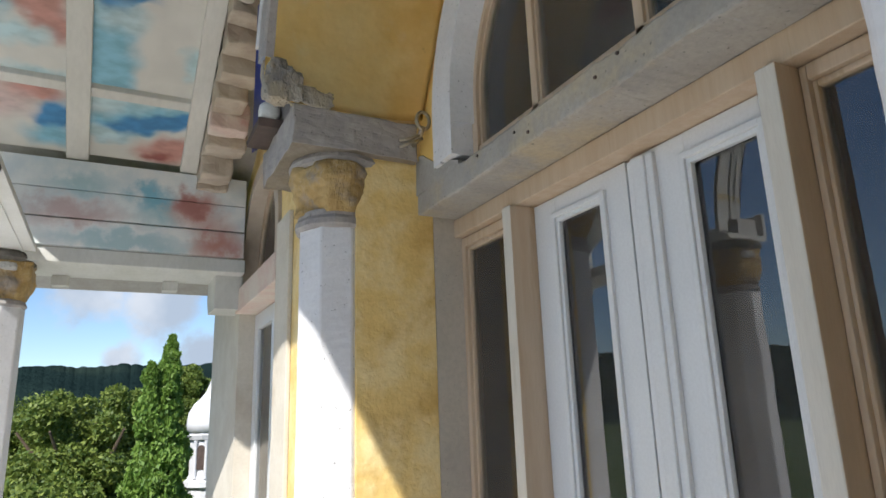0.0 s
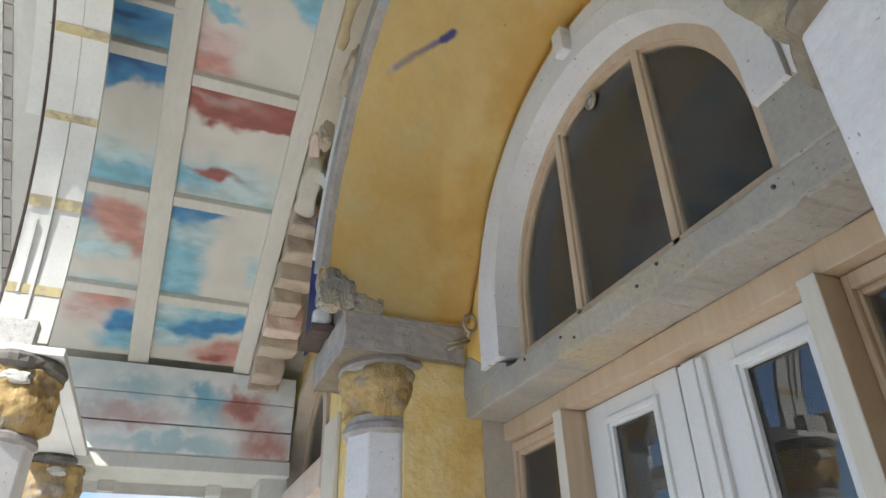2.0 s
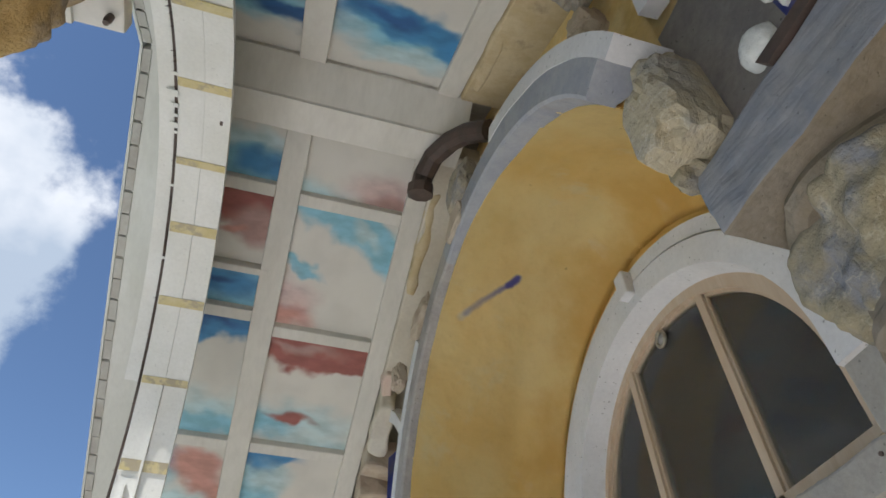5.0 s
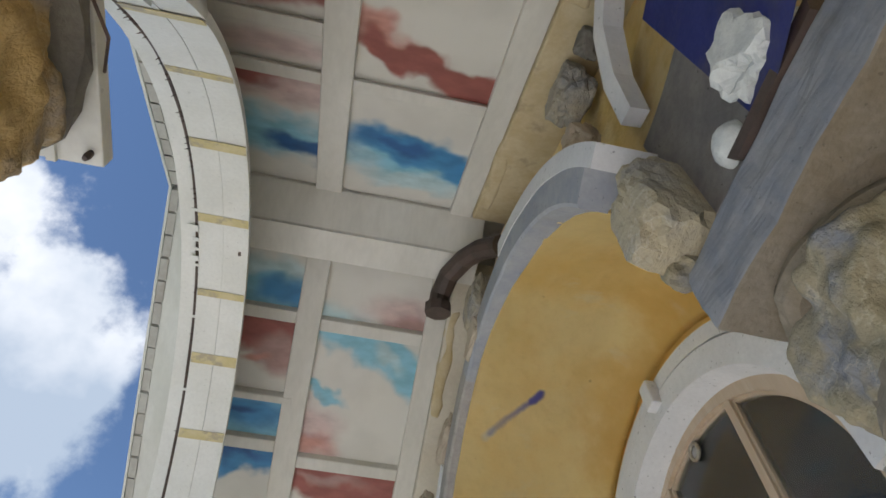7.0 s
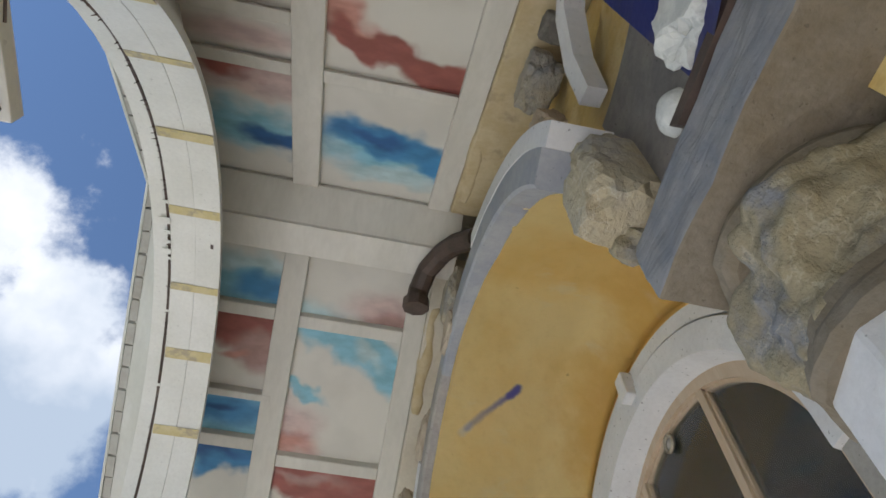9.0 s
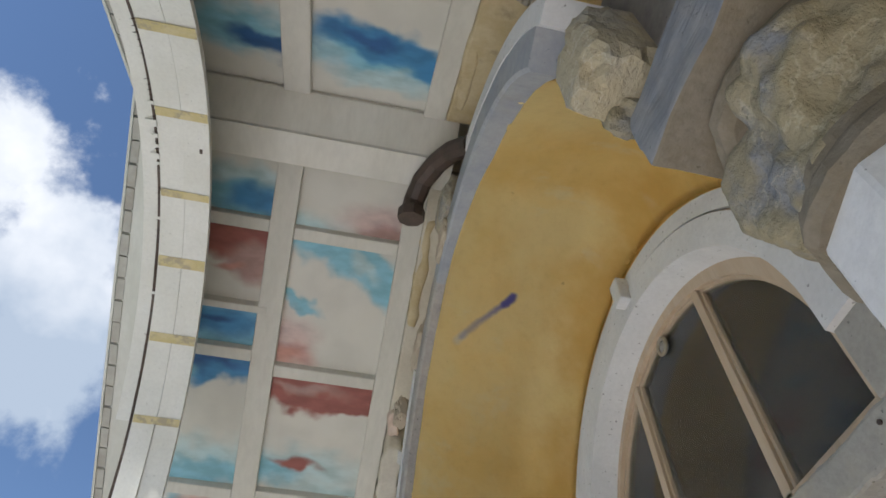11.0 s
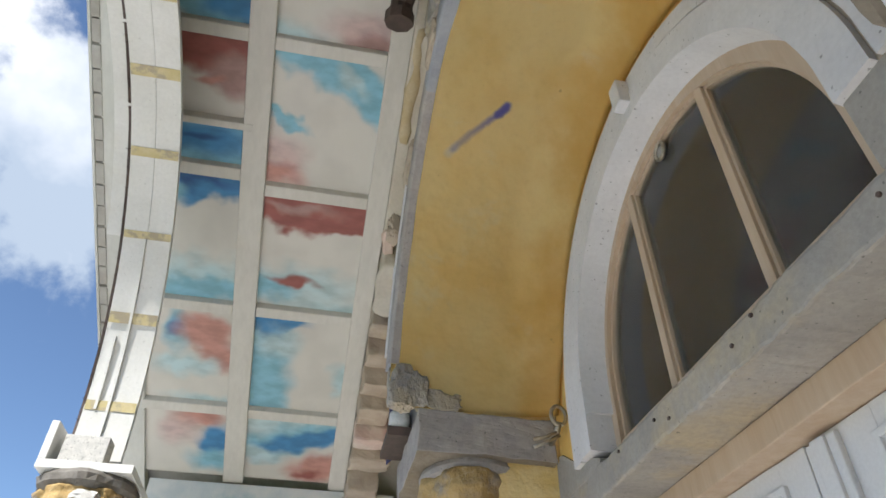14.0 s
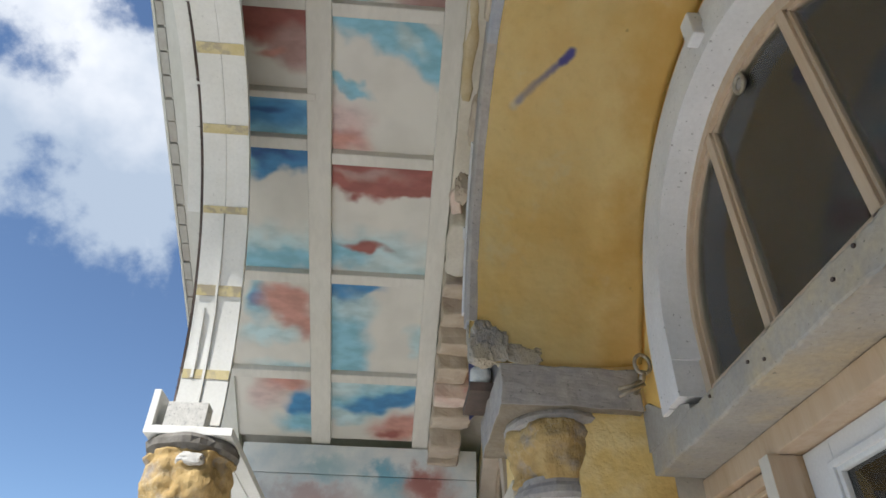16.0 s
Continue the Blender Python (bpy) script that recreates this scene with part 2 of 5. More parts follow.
def rock_material(name, body, warm, cool, pale, bump=0.9):
    """Broken quarry stone: warm and cool beds, darker pits and thin pale veins."""
    m, nt, bsdf = blank(name, 0.9)
    bend = tex_noise(nt, 3.0, 4.0, 0.6)
    beds = tex_noise(nt, 5.5, 6.0, 0.65, stretch=(1.5, 1.0, 0.6))
    col = mixed(nt, ranged(nt, beds, 0.38, 0.60), body, warm)
    col = mixed(nt, ranged(nt, tex_noise(nt, 4.2, 5.0, 0.6, stretch=(0.8, 1.4, 1.2)), 0.48, 0.68), col, cool)
    ridge_v = calc(nt, 'ABSOLUTE', calc(nt, 'SUBTRACT', tex_noise(nt, 7.0, 5.0, 0.6, stretch=(1.2, 0.9, 1.4)), 0.5))
    vein = calc(nt, 'MULTIPLY', calc(nt, 'SUBTRACT', 1.0, ranged(nt, ridge_v, 0.002, 0.020)), ranged(nt, bend, 0.42, 0.62))
    col = mixed(nt, calc(nt, 'MULTIPLY', vein, 0.4), col, pale)
    grain = tex_noise(nt, 36.0, 6.0, 0.7)
    col = mixed(nt, calc(nt, 'MULTIPLY', ranged(nt, grain, 0.52, 0.78), 0.5), col, tuple(c * 0.45 for c in body))
    nt.links.new(col, bsdf.inputs["Base Color"])
    low = bumped(nt, beds, bump, 0.035)
    low = bumped(nt, tex_noise(nt, 15.0, 4.0, 0.6), bump * 0.8, 0.016, low)
    nt.links.new(bumped(nt, grain, bump * 0.7, 0.006, low), bsdf.inputs["Normal"])
    return m


M["ochre_stone"] = rock_material("rough_sandstone", (0.37, 0.245, 0.095), (0.44, 0.31, 0.135), (0.28, 0.245, 0.215), (0.60, 0.52, 0.37), 0.9)
M["rock"] = rock_material("broken_rock", (0.31, 0.29, 0.26), (0.37, 0.32, 0.245), (0.22, 0.22, 0.235), (0.50, 0.47, 0.42))
M["pale_rock"] = rock_material("pale_broken_rock", (0.37, 0.33, 0.25), (0.43, 0.37, 0.26), (0.31, 0.30, 0.28), (0.58, 0.54, 0.45))
M["ochre_rock"] = rock_material("ochre_broken_rock", (0.26, 0.225, 0.16), (0.31, 0.265, 0.175), (0.215, 0.22, 0.245), (0.48, 0.44, 0.34))
M["marble"] = surface("white_marble_lump", (0.70, 0.71, 0.69), (0.55, 0.57, 0.57), (0.42, 0.44, 0.44), scale=14, fine=60, rough=0.6, bump=0.5, dist=0.006, stain_scale=18, stain_at=(0.55, 0.68))
M["granite"] = surface("grey_granite", (0.55, 0.54, 0.51), (0.46, 0.45, 0.43), (0.30, 0.30, 0.29), scale=30, fine=160, rough=0.7, bump=0.3, dist=0.002, stain_scale=70, stain_at=(0.55, 0.62), speck=0.25)
M["brown"] = surface("plaster_brown", (0.43, 0.35, 0.275), (0.51, 0.44, 0.355), (0.33, 0.25, 0.20), scale=5, fine=40, rough=0.85, bump=0.4, dist=0.005)
M["cream_plaster"] = surface("cream_plaster", (0.56, 0.51, 0.43), (0.62, 0.58, 0.50), (0.47, 0.41, 0.33), scale=3, fine=40, rough=0.85, bump=0.3, dist=0.004)
M["sand_plaster"] = surface("sandy_patched_plaster", (0.50, 0.40, 0.24), (0.58, 0.49, 0.33), (0.36, 0.28, 0.19), scale=7, fine=40, rough=0.85, bump=0.4, dist=0.005, stain_scale=6)
M["pink"] = surface("pink_washed_plaster", (0.62, 0.46, 0.40), (0.66, 0.58, 0.50), (0.55, 0.24, 0.22), scale=4, fine=40, rough=0.85, bump=0.3, dist=0.004, stain_at=(0.6, 0.75))
M["blue"] = surface("ultramarine_paint", (0.035, 0.055, 0.30), (0.05, 0.07, 0.36), (0.16, 0.15, 0.17), scale=3, fine=50, rough=0.6, bump=0.2, dist=0.003, stain_at=(0.5, 0.7))
M["rust"] = surface("dark_brown_metal", (0.055, 0.038, 0.032), (0.09, 0.06, 0.05), (0.14, 0.08, 0.05), scale=9, fine=60, rough=0.6, bump=0.3, dist=0.002)
M["steel"] = surface("worn_steel", (0.46, 0.42, 0.35), (0.36, 0.31, 0.24), (0.24, 0.18, 0.12), scale=30, fine=90, rough=0.4, bump=0.2, dist=0.001, metal=0.8)
M["tape"] = surface("old_masking_tape", (0.50, 0.42, 0.21), (0.56, 0.48, 0.28), (0.36, 0.31, 0.22), scale=12, fine=60, rough=0.6, bump=0.3, dist=0.002, stain_scale=10, stain_at=(0.5, 0.6))
M["soffit"] = surface("grey_painted_boards", (0.58, 0.58, 0.55), (0.52, 0.52, 0.48), (0.42, 0.41, 0.37), scale=4, fine=40, rough=0.7, bump=0.3, dist=0.003, stain_at=(0.58, 0.75), stretch=(1, 0.4, 0.4))
M["tile"] = surface("roof_tile", (0.42, 0.41, 0.38), (0.36, 0.34, 0.31), (0.28, 0.25, 0.22), scale=6, fine=40, rough=0.8, bump=0.4, dist=0.004)
M["floor"] = surface("pale_bounce_concrete", (0.79, 0.77, 0.74), (0.83, 0.81, 0.78), (0.72, 0.70, 0.66), scale=2, fine=40, rough=0.85, bump=0.3, dist=0.004)
M["room"] = surface("darkened_room_plaster", (0.10, 0.092, 0.08), (0.125, 0.115, 0.10), None, scale=2, fine=30, rough=0.9)
M["bark"] = surface("bark", (0.10, 0.07, 0.045), (0.14, 0.10, 0.07), None, scale=8, fine=30, rough=0.95, bump=0.8, dist=0.02)
M["grass"] = surface("meadow_grass", (0.06, 0.10, 0.025), (0.09, 0.13, 0.035), (0.11, 0.12, 0.05), scale=0.4, fine=6, rough=0.95, bump=0.5, dist=0.05)
M["forest"] = surface("far_forest", (0.010, 0.020, 0.020), (0.015, 0.028, 0.026), (0.022, 0.036, 0.03), scale=0.02, fine=0.16, rough=1.0, bump=0.9, dist=4.0, stain_scale=0.012)


M["forest"].node_tree.nodes["Principled BSDF"].inputs["Specular IOR Level"].default_value = 0.0


def leaf_material(name, a, b):
    m, nt, bsdf = blank(name, 0.6)
    geo = nt.nodes.new("ShaderNodeNewGeometry")
    col = mixed(nt, geo.outputs["Random Per Island"], a, b)
    nt.links.new(col, bsdf.inputs["Base Color"])
    bsdf.inputs["Subsurface Weight"].default_value = 0.0
    tr = nt.nodes.new("ShaderNodeBsdfTranslucent")
    nt.links.new(col, tr.inputs["Color"])
    mx = nt.nodes.new("ShaderNodeMixShader")
    mx.inputs["Fac"].default_value = 0.3
    nt.links.new(bsdf.outputs["BSDF"], mx.inputs[1])
    nt.links.new(tr.outputs["BSDF"], mx.inputs[2])
    nt.links.new(mx.outputs["Shader"], nt.nodes["Material Output"].inputs["Surface"])
    return m


M["leaf"] = leaf_material("tree_leaves", (0.065, 0.12, 0.02), (0.25, 0.31, 0.06))
M["thuja"] = leaf_material("thuja_leaves", (0.10, 0.20, 0.03), (0.22, 0.34, 0.06))


def glass_material(name, tint=(0.9, 0.93, 0.92), rough=0.015, ior=2.15, dirt=0.11):
    m = bpy.data.materials.new(name)
    m.use_nodes = True
    nt = m.node_tree
    nt.nodes.clear()
    out = nt.nodes.new("ShaderNodeOutputMaterial")
    clear = nt.nodes.new("ShaderNodeBsdfTransparent")
    clear.inputs["Color"].default_value = (*tint, 1)
    gloss = nt.nodes.new("ShaderNodeBsdfGlossy")
    gloss.inputs["Roughness"].default_value = rough
    wav = tex_noise(nt, 2.2, 2.0, 0.5)
    nt.links.new(bumped(nt, wav, 0.03, 0.02), gloss.inputs["Normal"])
    fr = nt.nodes.new("ShaderNodeFresnel")
    fr.inputs["IOR"].default_value = ior
    dust = nt.nodes.new("ShaderNodeBsdfDiffuse")
    dust.inputs["Color"].default_value = (0.5, 0.49, 0.46, 1)
    m1 = nt.nodes.new("ShaderNodeMixShader")
    nt.links.new(calc(nt, 'MULTIPLY', tex_noise(nt, 5.0, 6.0, 0.7), dirt), m1.inputs["Fac"])
    nt.links.new(clear.outputs["BSDF"], m1.inputs[1])
    nt.links.new(dust.outputs["BSDF"], m1.inputs[2])
    m2 = nt.nodes.new("ShaderNodeMixShader")
    nt.links.new(fr.outputs["Fac"], m2.inputs["Fac"])
    nt.links.new(m1.outputs["Shader"], m2.inputs[1])
    nt.links.new(gloss.outputs["BSDF"], m2.inputs[2])
    nt.links.new(m2.outputs["Shader"], out.inputs["Surface"])
    return m


M["glass"] = glass_material("window_glass")
M["glass_dusty"] = glass_material("dusty_window_glass", rough=0.07, ior=1.55, dirt=0.20)

CREAM = (0.60, 0.58, 0.53)
BLUE, SKYBLUE, PALE = (0.045, 0.20, 0.40), (0.20, 0.42, 0.52), (0.40, 0.53, 0.55)
NAVY = (0.02, 0.09, 0.24)
RED, ROSE, MAUVE = (0.27, 0.085, 0.07), (0.46, 0.23, 0.19), (0.50, 0.38, 0.36)


def painted_sky(name, x0, x1, y0, y1, blobs, base=CREAM):
    """Brushed cloud painting on one panel: u across from x0 to x1, v down from y0 to y1; blobs of colour, centre, radii and softness."""
    m, nt, bsdf = blank(name, 0.6)
    geo = nt.nodes.new("ShaderNodeNewGeometry")
    sep = nt.nodes.new("ShaderNodeSeparateXYZ")
    nt.links.new(geo.outputs["Position"], sep.inputs["Vector"])
    pos = geo.outputs["Position"]
    n1 = calc(nt, 'SUBTRACT', tex_noise(nt, 4.6, 2.5, 0.42, vec=pos), 0.5)
    n2 = calc(nt, 'SUBTRACT', tex_noise(nt, 4.4, 2.5, 0.42, vec=pos, stretch=(1.4, 1.4, -1.3)), 0.5)
    u = calc(nt, 'ADD', calc(nt, 'DIVIDE', calc(nt, 'SUBTRACT', sep.outputs["X"], x0), x1 - x0), calc(nt, 'MULTIPLY', n1, 0.34))
    v = calc(nt, 'ADD', calc(nt, 'DIVIDE', calc(nt, 'SUBTRACT', sep.outputs["Y"], y0), y1 - y0), calc(nt, 'MULTIPLY', n2, 0.30))
    brush = tex_noise(nt, 8.0, 4.0, 0.5, vec=pos, stretch=(0.9, 1.7, 1.7))
    col = mixed(nt, ranged(nt, tex_noise(nt, 3.5, 3.0, 0.5, vec=pos), 0.35, 0.7), base, tuple(c * 0.9 for c in base))
    for colour, cu, cv, ru, rv, soft, *tilt in blobs:
        c, s = math.cos(radians(tilt[0] if tilt else 0)), math.sin(radians(tilt[0] if tilt else 0))
        pu, pv = calc(nt, 'SUBTRACT', u, cu), calc(nt, 'SUBTRACT', v, cv)
        du = calc(nt, 'DIVIDE', calc(nt, 'ADD', calc(nt, 'MULTIPLY', pu, c), calc(nt, 'MULTIPLY', pv, s)), ru)
        dv = calc(nt, 'DIVIDE', calc(nt, 'SUBTRACT', calc(nt, 'MULTIPLY', pv, c), calc(nt, 'MULTIPLY', pu, s)), rv)
        d = calc(nt, 'SQRT', calc(nt, 'ADD', calc(nt, 'MULTIPLY', du, du), calc(nt, 'MULTIPLY', dv, dv)))
        d = calc(nt, 'ADD', d, calc(nt, 'MULTIPLY', calc(nt, 'SUBTRACT', brush, 0.5), 0.2))
        inside = calc(nt, 'SUBTRACT', 1.0, ranged(nt, d, 1.0 - soft, 1.0 + soft * 1.1))
        tone = mixed(nt, ranged(nt, brush, 0.3, 0.7), tuple(c * 0.86 for c in colour), tuple(min(1, c * 1.16) for c in colour))
        col = mixed(nt, inside, col, tone)
    nt.links.new(col, bsdf.inputs["Base Color"])
    nt.links.new(bumped(nt, tex_noise(nt, 45.0, 4.0, 0.6, vec=pos), 0.2, 0.002), bsdf.inputs["Normal"])
    return m


# ---- mesh helpers ----
def mesh_of(name, bm, *mats, smooth=False):
    me = bpy.data.meshes.new(name)
    bm.normal_update()
    bm.to_mesh(me)
    bm.free()
    for mt in mats:
        me.materials.append(M[mt] if isinstance(mt, str) else mt)
    if smooth:
        for p in me.polygons:
            p.use_smooth = True
    return me


def thing(name, bm, mats, label, category, kind="", group="", smooth=False):
    mats = mats if isinstance(mats, (list, tuple)) else [mats]
    return tagged(new(name, mesh_of(name, bm, *mats, smooth=smooth)), label, category, group, kind)


def holder(name, label, category, at=(0, 0, 0), kind="", group=""):
    ob = new(name)
    ob.empty_display_size = 0.1
    ob.location = at
    bpy.context.view_layer.update()
    return tagged(ob, label, category, group, kind)


def part(name, bm, mat, parent, label="", smooth=False):
    mats = mat if isinstance(mat, (list, tuple)) else [mat]
    ob = new(name, mesh_of(name, bm, *mats, smooth=smooth))
    ob.parent = parent
    if not parent.parent:
        ob.matrix_parent_inverse = Matrix.Translation(-parent.location)
    if label:
        ob["label"] = label
    return ob


def box(bm, x0, x1, y0, y1, z0, z1, bevel=0.0, mat=0):
    before = len(bm.faces)
    vs = bmesh.ops.create_cube(bm, size=1.0)["verts"]
    for v in vs:
        v.co = Vector(((x0 + x1) / 2 + v.co.x * (x1 - x0), (y0 + y1) / 2 + v.co.y * (y1 - y0), (z0 + z1) / 2 + v.co.z * (z1 - z0)))
    fs = list({f for v in vs for f in v.link_faces})
    for f in fs:
        f.material_index = mat
    if bevel:
        es = list({e for v in vs for e in v.link_edges})
        r = bmesh.ops.bevel(bm, geom=es, offset=bevel, segments=2, affect='EDGES', profile=0.6)
        for f in r["faces"]:
            f.material_index = mat
    return bm


def boxed(*args, **kw):
    return box(bmesh.new(), *args, **kw)


def prism(bm, outline, x0, x1, mat=0):
    """A plate: the outline in (y, z), from x0 to x1."""
    a = [bm.verts.new((x0, y, z)) for y, z in outline]
    b = [bm.verts.new((x1, y, z)) for y, z in outline]
    fs = [bm.faces.new(a), bm.faces.new(list(reversed(b)))]
    n = len(a)
    for i in range(n):
        fs.append(bm.faces.new((a[i], b[i], b[(i + 1) % n], a[(i + 1) % n])))
    for f in fs:
        f.material_index = mat
    bmesh.ops.recalc_face_normals(bm, faces=fs)
    return bm


def arc_band(bm, yc, zc, r0, r1, x0, x1, a0=0.0, a1=180.0, n=40, stilt=0.0, rag=0.0, mat=0, back=None):
    """A ring segment of rectangular section in the (y, z) plane; stilt lengthens both feet downwards."""
    angs = [radians(a0 + (a1 - a0) * i / n) for i in range(n + 1)]
    rows = []
    pts = [(math.cos(a), math.sin(a), 0.0) for a in angs]
    if stilt:
        pts = [(pts[0][0], pts[0][1], -stilt)] + pts + [(pts[-1][0], pts[-1][1], -stilt)]
    for c, s, dz in pts:
        k = 1 + rag * (noise.noise((c * 6, s * 6, r0 * 9)))
        rows.append([bm.verts.new((x, yc + r * c, zc + r * s + dz)) for r, x in ((r0 * k, x0), (r1, x0), (r1, x1), (back or r0, x1))])
    fs = []
    for p, q in zip(rows, rows[1:]):
        for i in range(4):
            fs.append(bm.faces.new((p[i], p[(i + 1) % 4], q[(i + 1) % 4], q[i])))
    fs.append(bm.faces.new(rows[0]))
    fs.append(bm.faces.new(list(reversed(rows[-1]))))
    for f in fs:
        f.material_index = mat
    bmesh.ops.recalc_face_normals(bm, faces=fs)
    return bm


def turned(bm, cx, cy, profile, n=24, rough=0.0, seed=0.0, phase=0.0, mat=0):
    """A lathe shape round a vertical axis, from (radius, z) rows; rough: uneven radius."""
    rings = []
    for r, z in profile:
        ring = []
        for i in range(n):
            a = 2 * math.pi * (i + phase) / n
            k = 1 + rough * (noise.noise((math.cos(a) * 2.3 + seed, math.sin(a) * 2.3, z * 7)) + 0.6 * noise.noise((math.cos(a) * 6 + seed, math.sin(a) * 6, z * 17)))
            ring.append(bm.verts.new((cx + r * k * math.cos(a), cy + r * k * math.sin(a), z)))
        rings.append(ring)
    fs = []
    for p, q in zip(rings, rings[1:]):
        for i in range(n):
            fs.append(bm.faces.new((p[i], p[(i + 1) % n], q[(i + 1) % n], q[i])))
    fs.append(bm.faces.new(list(reversed(rings[0]))))
    fs.append(bm.faces.new(rings[-1]))
    for f in fs:
        f.material_index = mat
    bmesh.ops.recalc_face_normals(bm, faces=fs)
    return bm


def hewn(bm, cx, cy, profile, n=96, rows=30, seed=0.0, depth=0.04, facets=5):
    """A roughly hewn stone drum: a lathe shape knocked into uneven flat faces with chips between them."""
    z0, z1 = profile[0][1], profile[-1][1]
    faces_at = [(2 * math.pi * (k + 0.35 * noise.noise((k * 3.7 + seed, 0.5, 0.5))) / facets, 1.0 + 0.06 * noise.noise((k * 5.3, seed, 0.2)), 0.35 * noise.noise((seed, k * 4.1, 0.9))) for k in range(facets)]
    rings = []
    for j in range(rows + 1):
        z = z0 + (z1 - z0) * j / rows
        for (ra, za), (rb, zb) in zip(profile, profile[1:]):
            if za <= z <= zb + 1e-6:
                r = ra + (rb - ra) * (z - za) / (zb - za)
                break
        ring = []
        for i in range(n):
            a = 2 * math.pi * i / n
            flat = min((m / max(0.3, math.cos(a - fa)) * (1 + t * (z - z0 - 0.5 * (z1 - z0))) for fa, m, t in faces_at if math.cos(a - fa) > 0.3), default=1.0)
            k = min(1.06, 0.93 * flat)
            p = Vector((math.cos(a) * 0.25, math.sin(a) * 0.25, z))
            chip = noise.noise(p * 5 + Vector((seed, 0, 0)))
            d = depth * (chip + 0.5 * noise.noise(p * 12 + Vector((0, seed, 0))) + 0.25 * noise.noise(p * 30)) - depth * max(0.0, chip - 0.25) * 1.5
            ring.append(bm.verts.new((cx + (r * k + d) * math.cos(a), cy + (r * k + d) * math.sin(a), z)))
        rings.append(ring)
    for p, q in zip(rings, rings[1:]):
        for i in range(n):
            bm.faces.new((p[i], p[(i + 1) % n], q[(i + 1) % n], q[i]))
    bm.faces.new(list(reversed(rings[0])))
    bm.faces.new(rings[-1])
    return bm


def lump(bm, c, size, seed=0.0, amount=0.35, detail=3, mat=0):
    """A broken stone."""
    vs = bmesh.ops.create_icosphere(bm, subdivisions=detail, radius=1.0)["verts"]
    for v in vs:
        p = v.co.copy()
        k = 1 + amount * noise.noise(p * 1.3 + Vector((seed, 0, 0))) + amount * 0.5 * noise.noise(p * 3.1 + Vector((0, seed, 0))) + amount * 0.25 * noise.noise(p * 7 + Vector((0, 0, seed)))
        p = p * k
        for i in range(3):
            p[i] = max(-0.86, min(0.86, p[i]))
        v.co = Vector((c[0] + p.x * size[0], c[1] + p.y * size[1], c[2] + p.z * size[2]))
    for f in {f for v in vs for f in v.link_faces}:
        f.material_index = mat
    return bm


def tube(bm, pts, r, n=8, mat=0, r_end=None):
    pts = [Vector(p) for p in pts]
    rings = []
    for i, p in enumerate(pts):
        d = (pts[min(i + 1, len(pts) - 1)] - pts[max(i - 1, 0)]).normalized()
        s = d.orthogonal().normalized() if i == 0 else (s - d * s.dot(d)).normalized()
        t = d.cross(s)
        rr = r if r_end is None else r + (r_end - r) * i / (len(pts) - 1)
        rings.append([bm.verts.new(p + (s * math.cos(2 * math.pi * k / n) + t * math.sin(2 * math.pi * k / n)) * rr) for k in range(n)])
    fs = []
    for p, q in zip(rings, rings[1:]):
        for k in range(n):
            fs.append(bm.faces.new((p[k], p[(k + 1) % n], q[(k + 1) % n], q[k])))
    fs.append(bm.faces.new(list(reversed(rings[0]))))
    fs.append(bm.faces.new(rings[-1]))
    for f in fs:
        f.material_index = mat
    bmesh.ops.recalc_face_normals(bm, faces=fs)
    return bm

# ---- plan ----
Y0 = 1.82                       # axis of the arch, door and gable
Y_FAR, Y_NEAR = 3.16, 0.48      # jambs of the door niche
R_VAULT, Z_SPRING = 1.285, 3.27
Z_RIDGE, SLOPE = 5.48, 0.497    # underside of the ceiling ribs
X_BACK = 1.46                   # face of the niche's back wall


def mirror(y):
    return 2 * Y0 - y


def rib_z(y):
    return Z_RIDGE - SLOPE * abs(y - Y0)


# ---- ground and terrace ----
bm = bmesh.new()
bmesh.ops.create_grid(bm, x_segments=2, y_segments=2, size=2500)
for v in bm.verts:
    v.co.z = -4.0
thing("ground", bm, "grass", "green meadow round the villa", "ground", "structure")
# unseen terrace floor, widened and near-white to throw sunlight up into the porch
bm = boxed(-5.5, 6.5, -7.5, 7.6, -4.0, 0.0, bevel=0.02)
thing("floor", bm, "floor", "near-white concrete terrace floor, pale and wide to bounce light up", "floor", "structure")

# ---- facade walls ----
bm = bmesh.new()
arch = [(Y0 + 1.30 * math.cos(radians(a)), Z_SPRING + 1.30 * math.sin(radians(a))) for a in range(180, -1, -4)]
prism(bm, [(3.64, 3.06), (3.64, rib_z(3.64) + 0.2), (Y0, Z_RIDGE + 0.2), (0.0, rib_z(0) + 0.2), (0.0, 3.06), (Y0 - 1.30, 3.06)] + arch + [(Y0 + 1.30, 3.06)], 0.80, 1.62)
thing("wall_front", bm, "ochre_rough", "ochre plastered facade wall with a round arch over the door", "wall", "structure")
for nm, y0, y1 in (("wall_pier_far", Y_FAR, 3.64), ("wall_pier_near", 0.0, Y_NEAR)):
    bm = boxed(1.12, 1.57, y0, y1, 0.0, 3.06)
    thing(nm, bm, "ochre_rough", "ochre plastered pier beside the door niche", "wall", "structure")
    s = -1 if y0 > 1 else 1
    e = y0 if y0 > 1 else y1
    bm = boxed(1.573, 1.80, min(e, e - s * 0.4), max(e, e - s * 0.4), 0.0, 2.79)
    thing(nm.replace("pier", "reveal"), bm, "jamb", "tan-grey plastered reveal beside the glazed side light", "wall", "structure")
bm = arc_band(bmesh.new(), 1.835, 3.22, 0.93, 1.36, 1.48, 1.61, stilt=0.32, n=48)
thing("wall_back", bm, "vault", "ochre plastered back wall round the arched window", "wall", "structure")

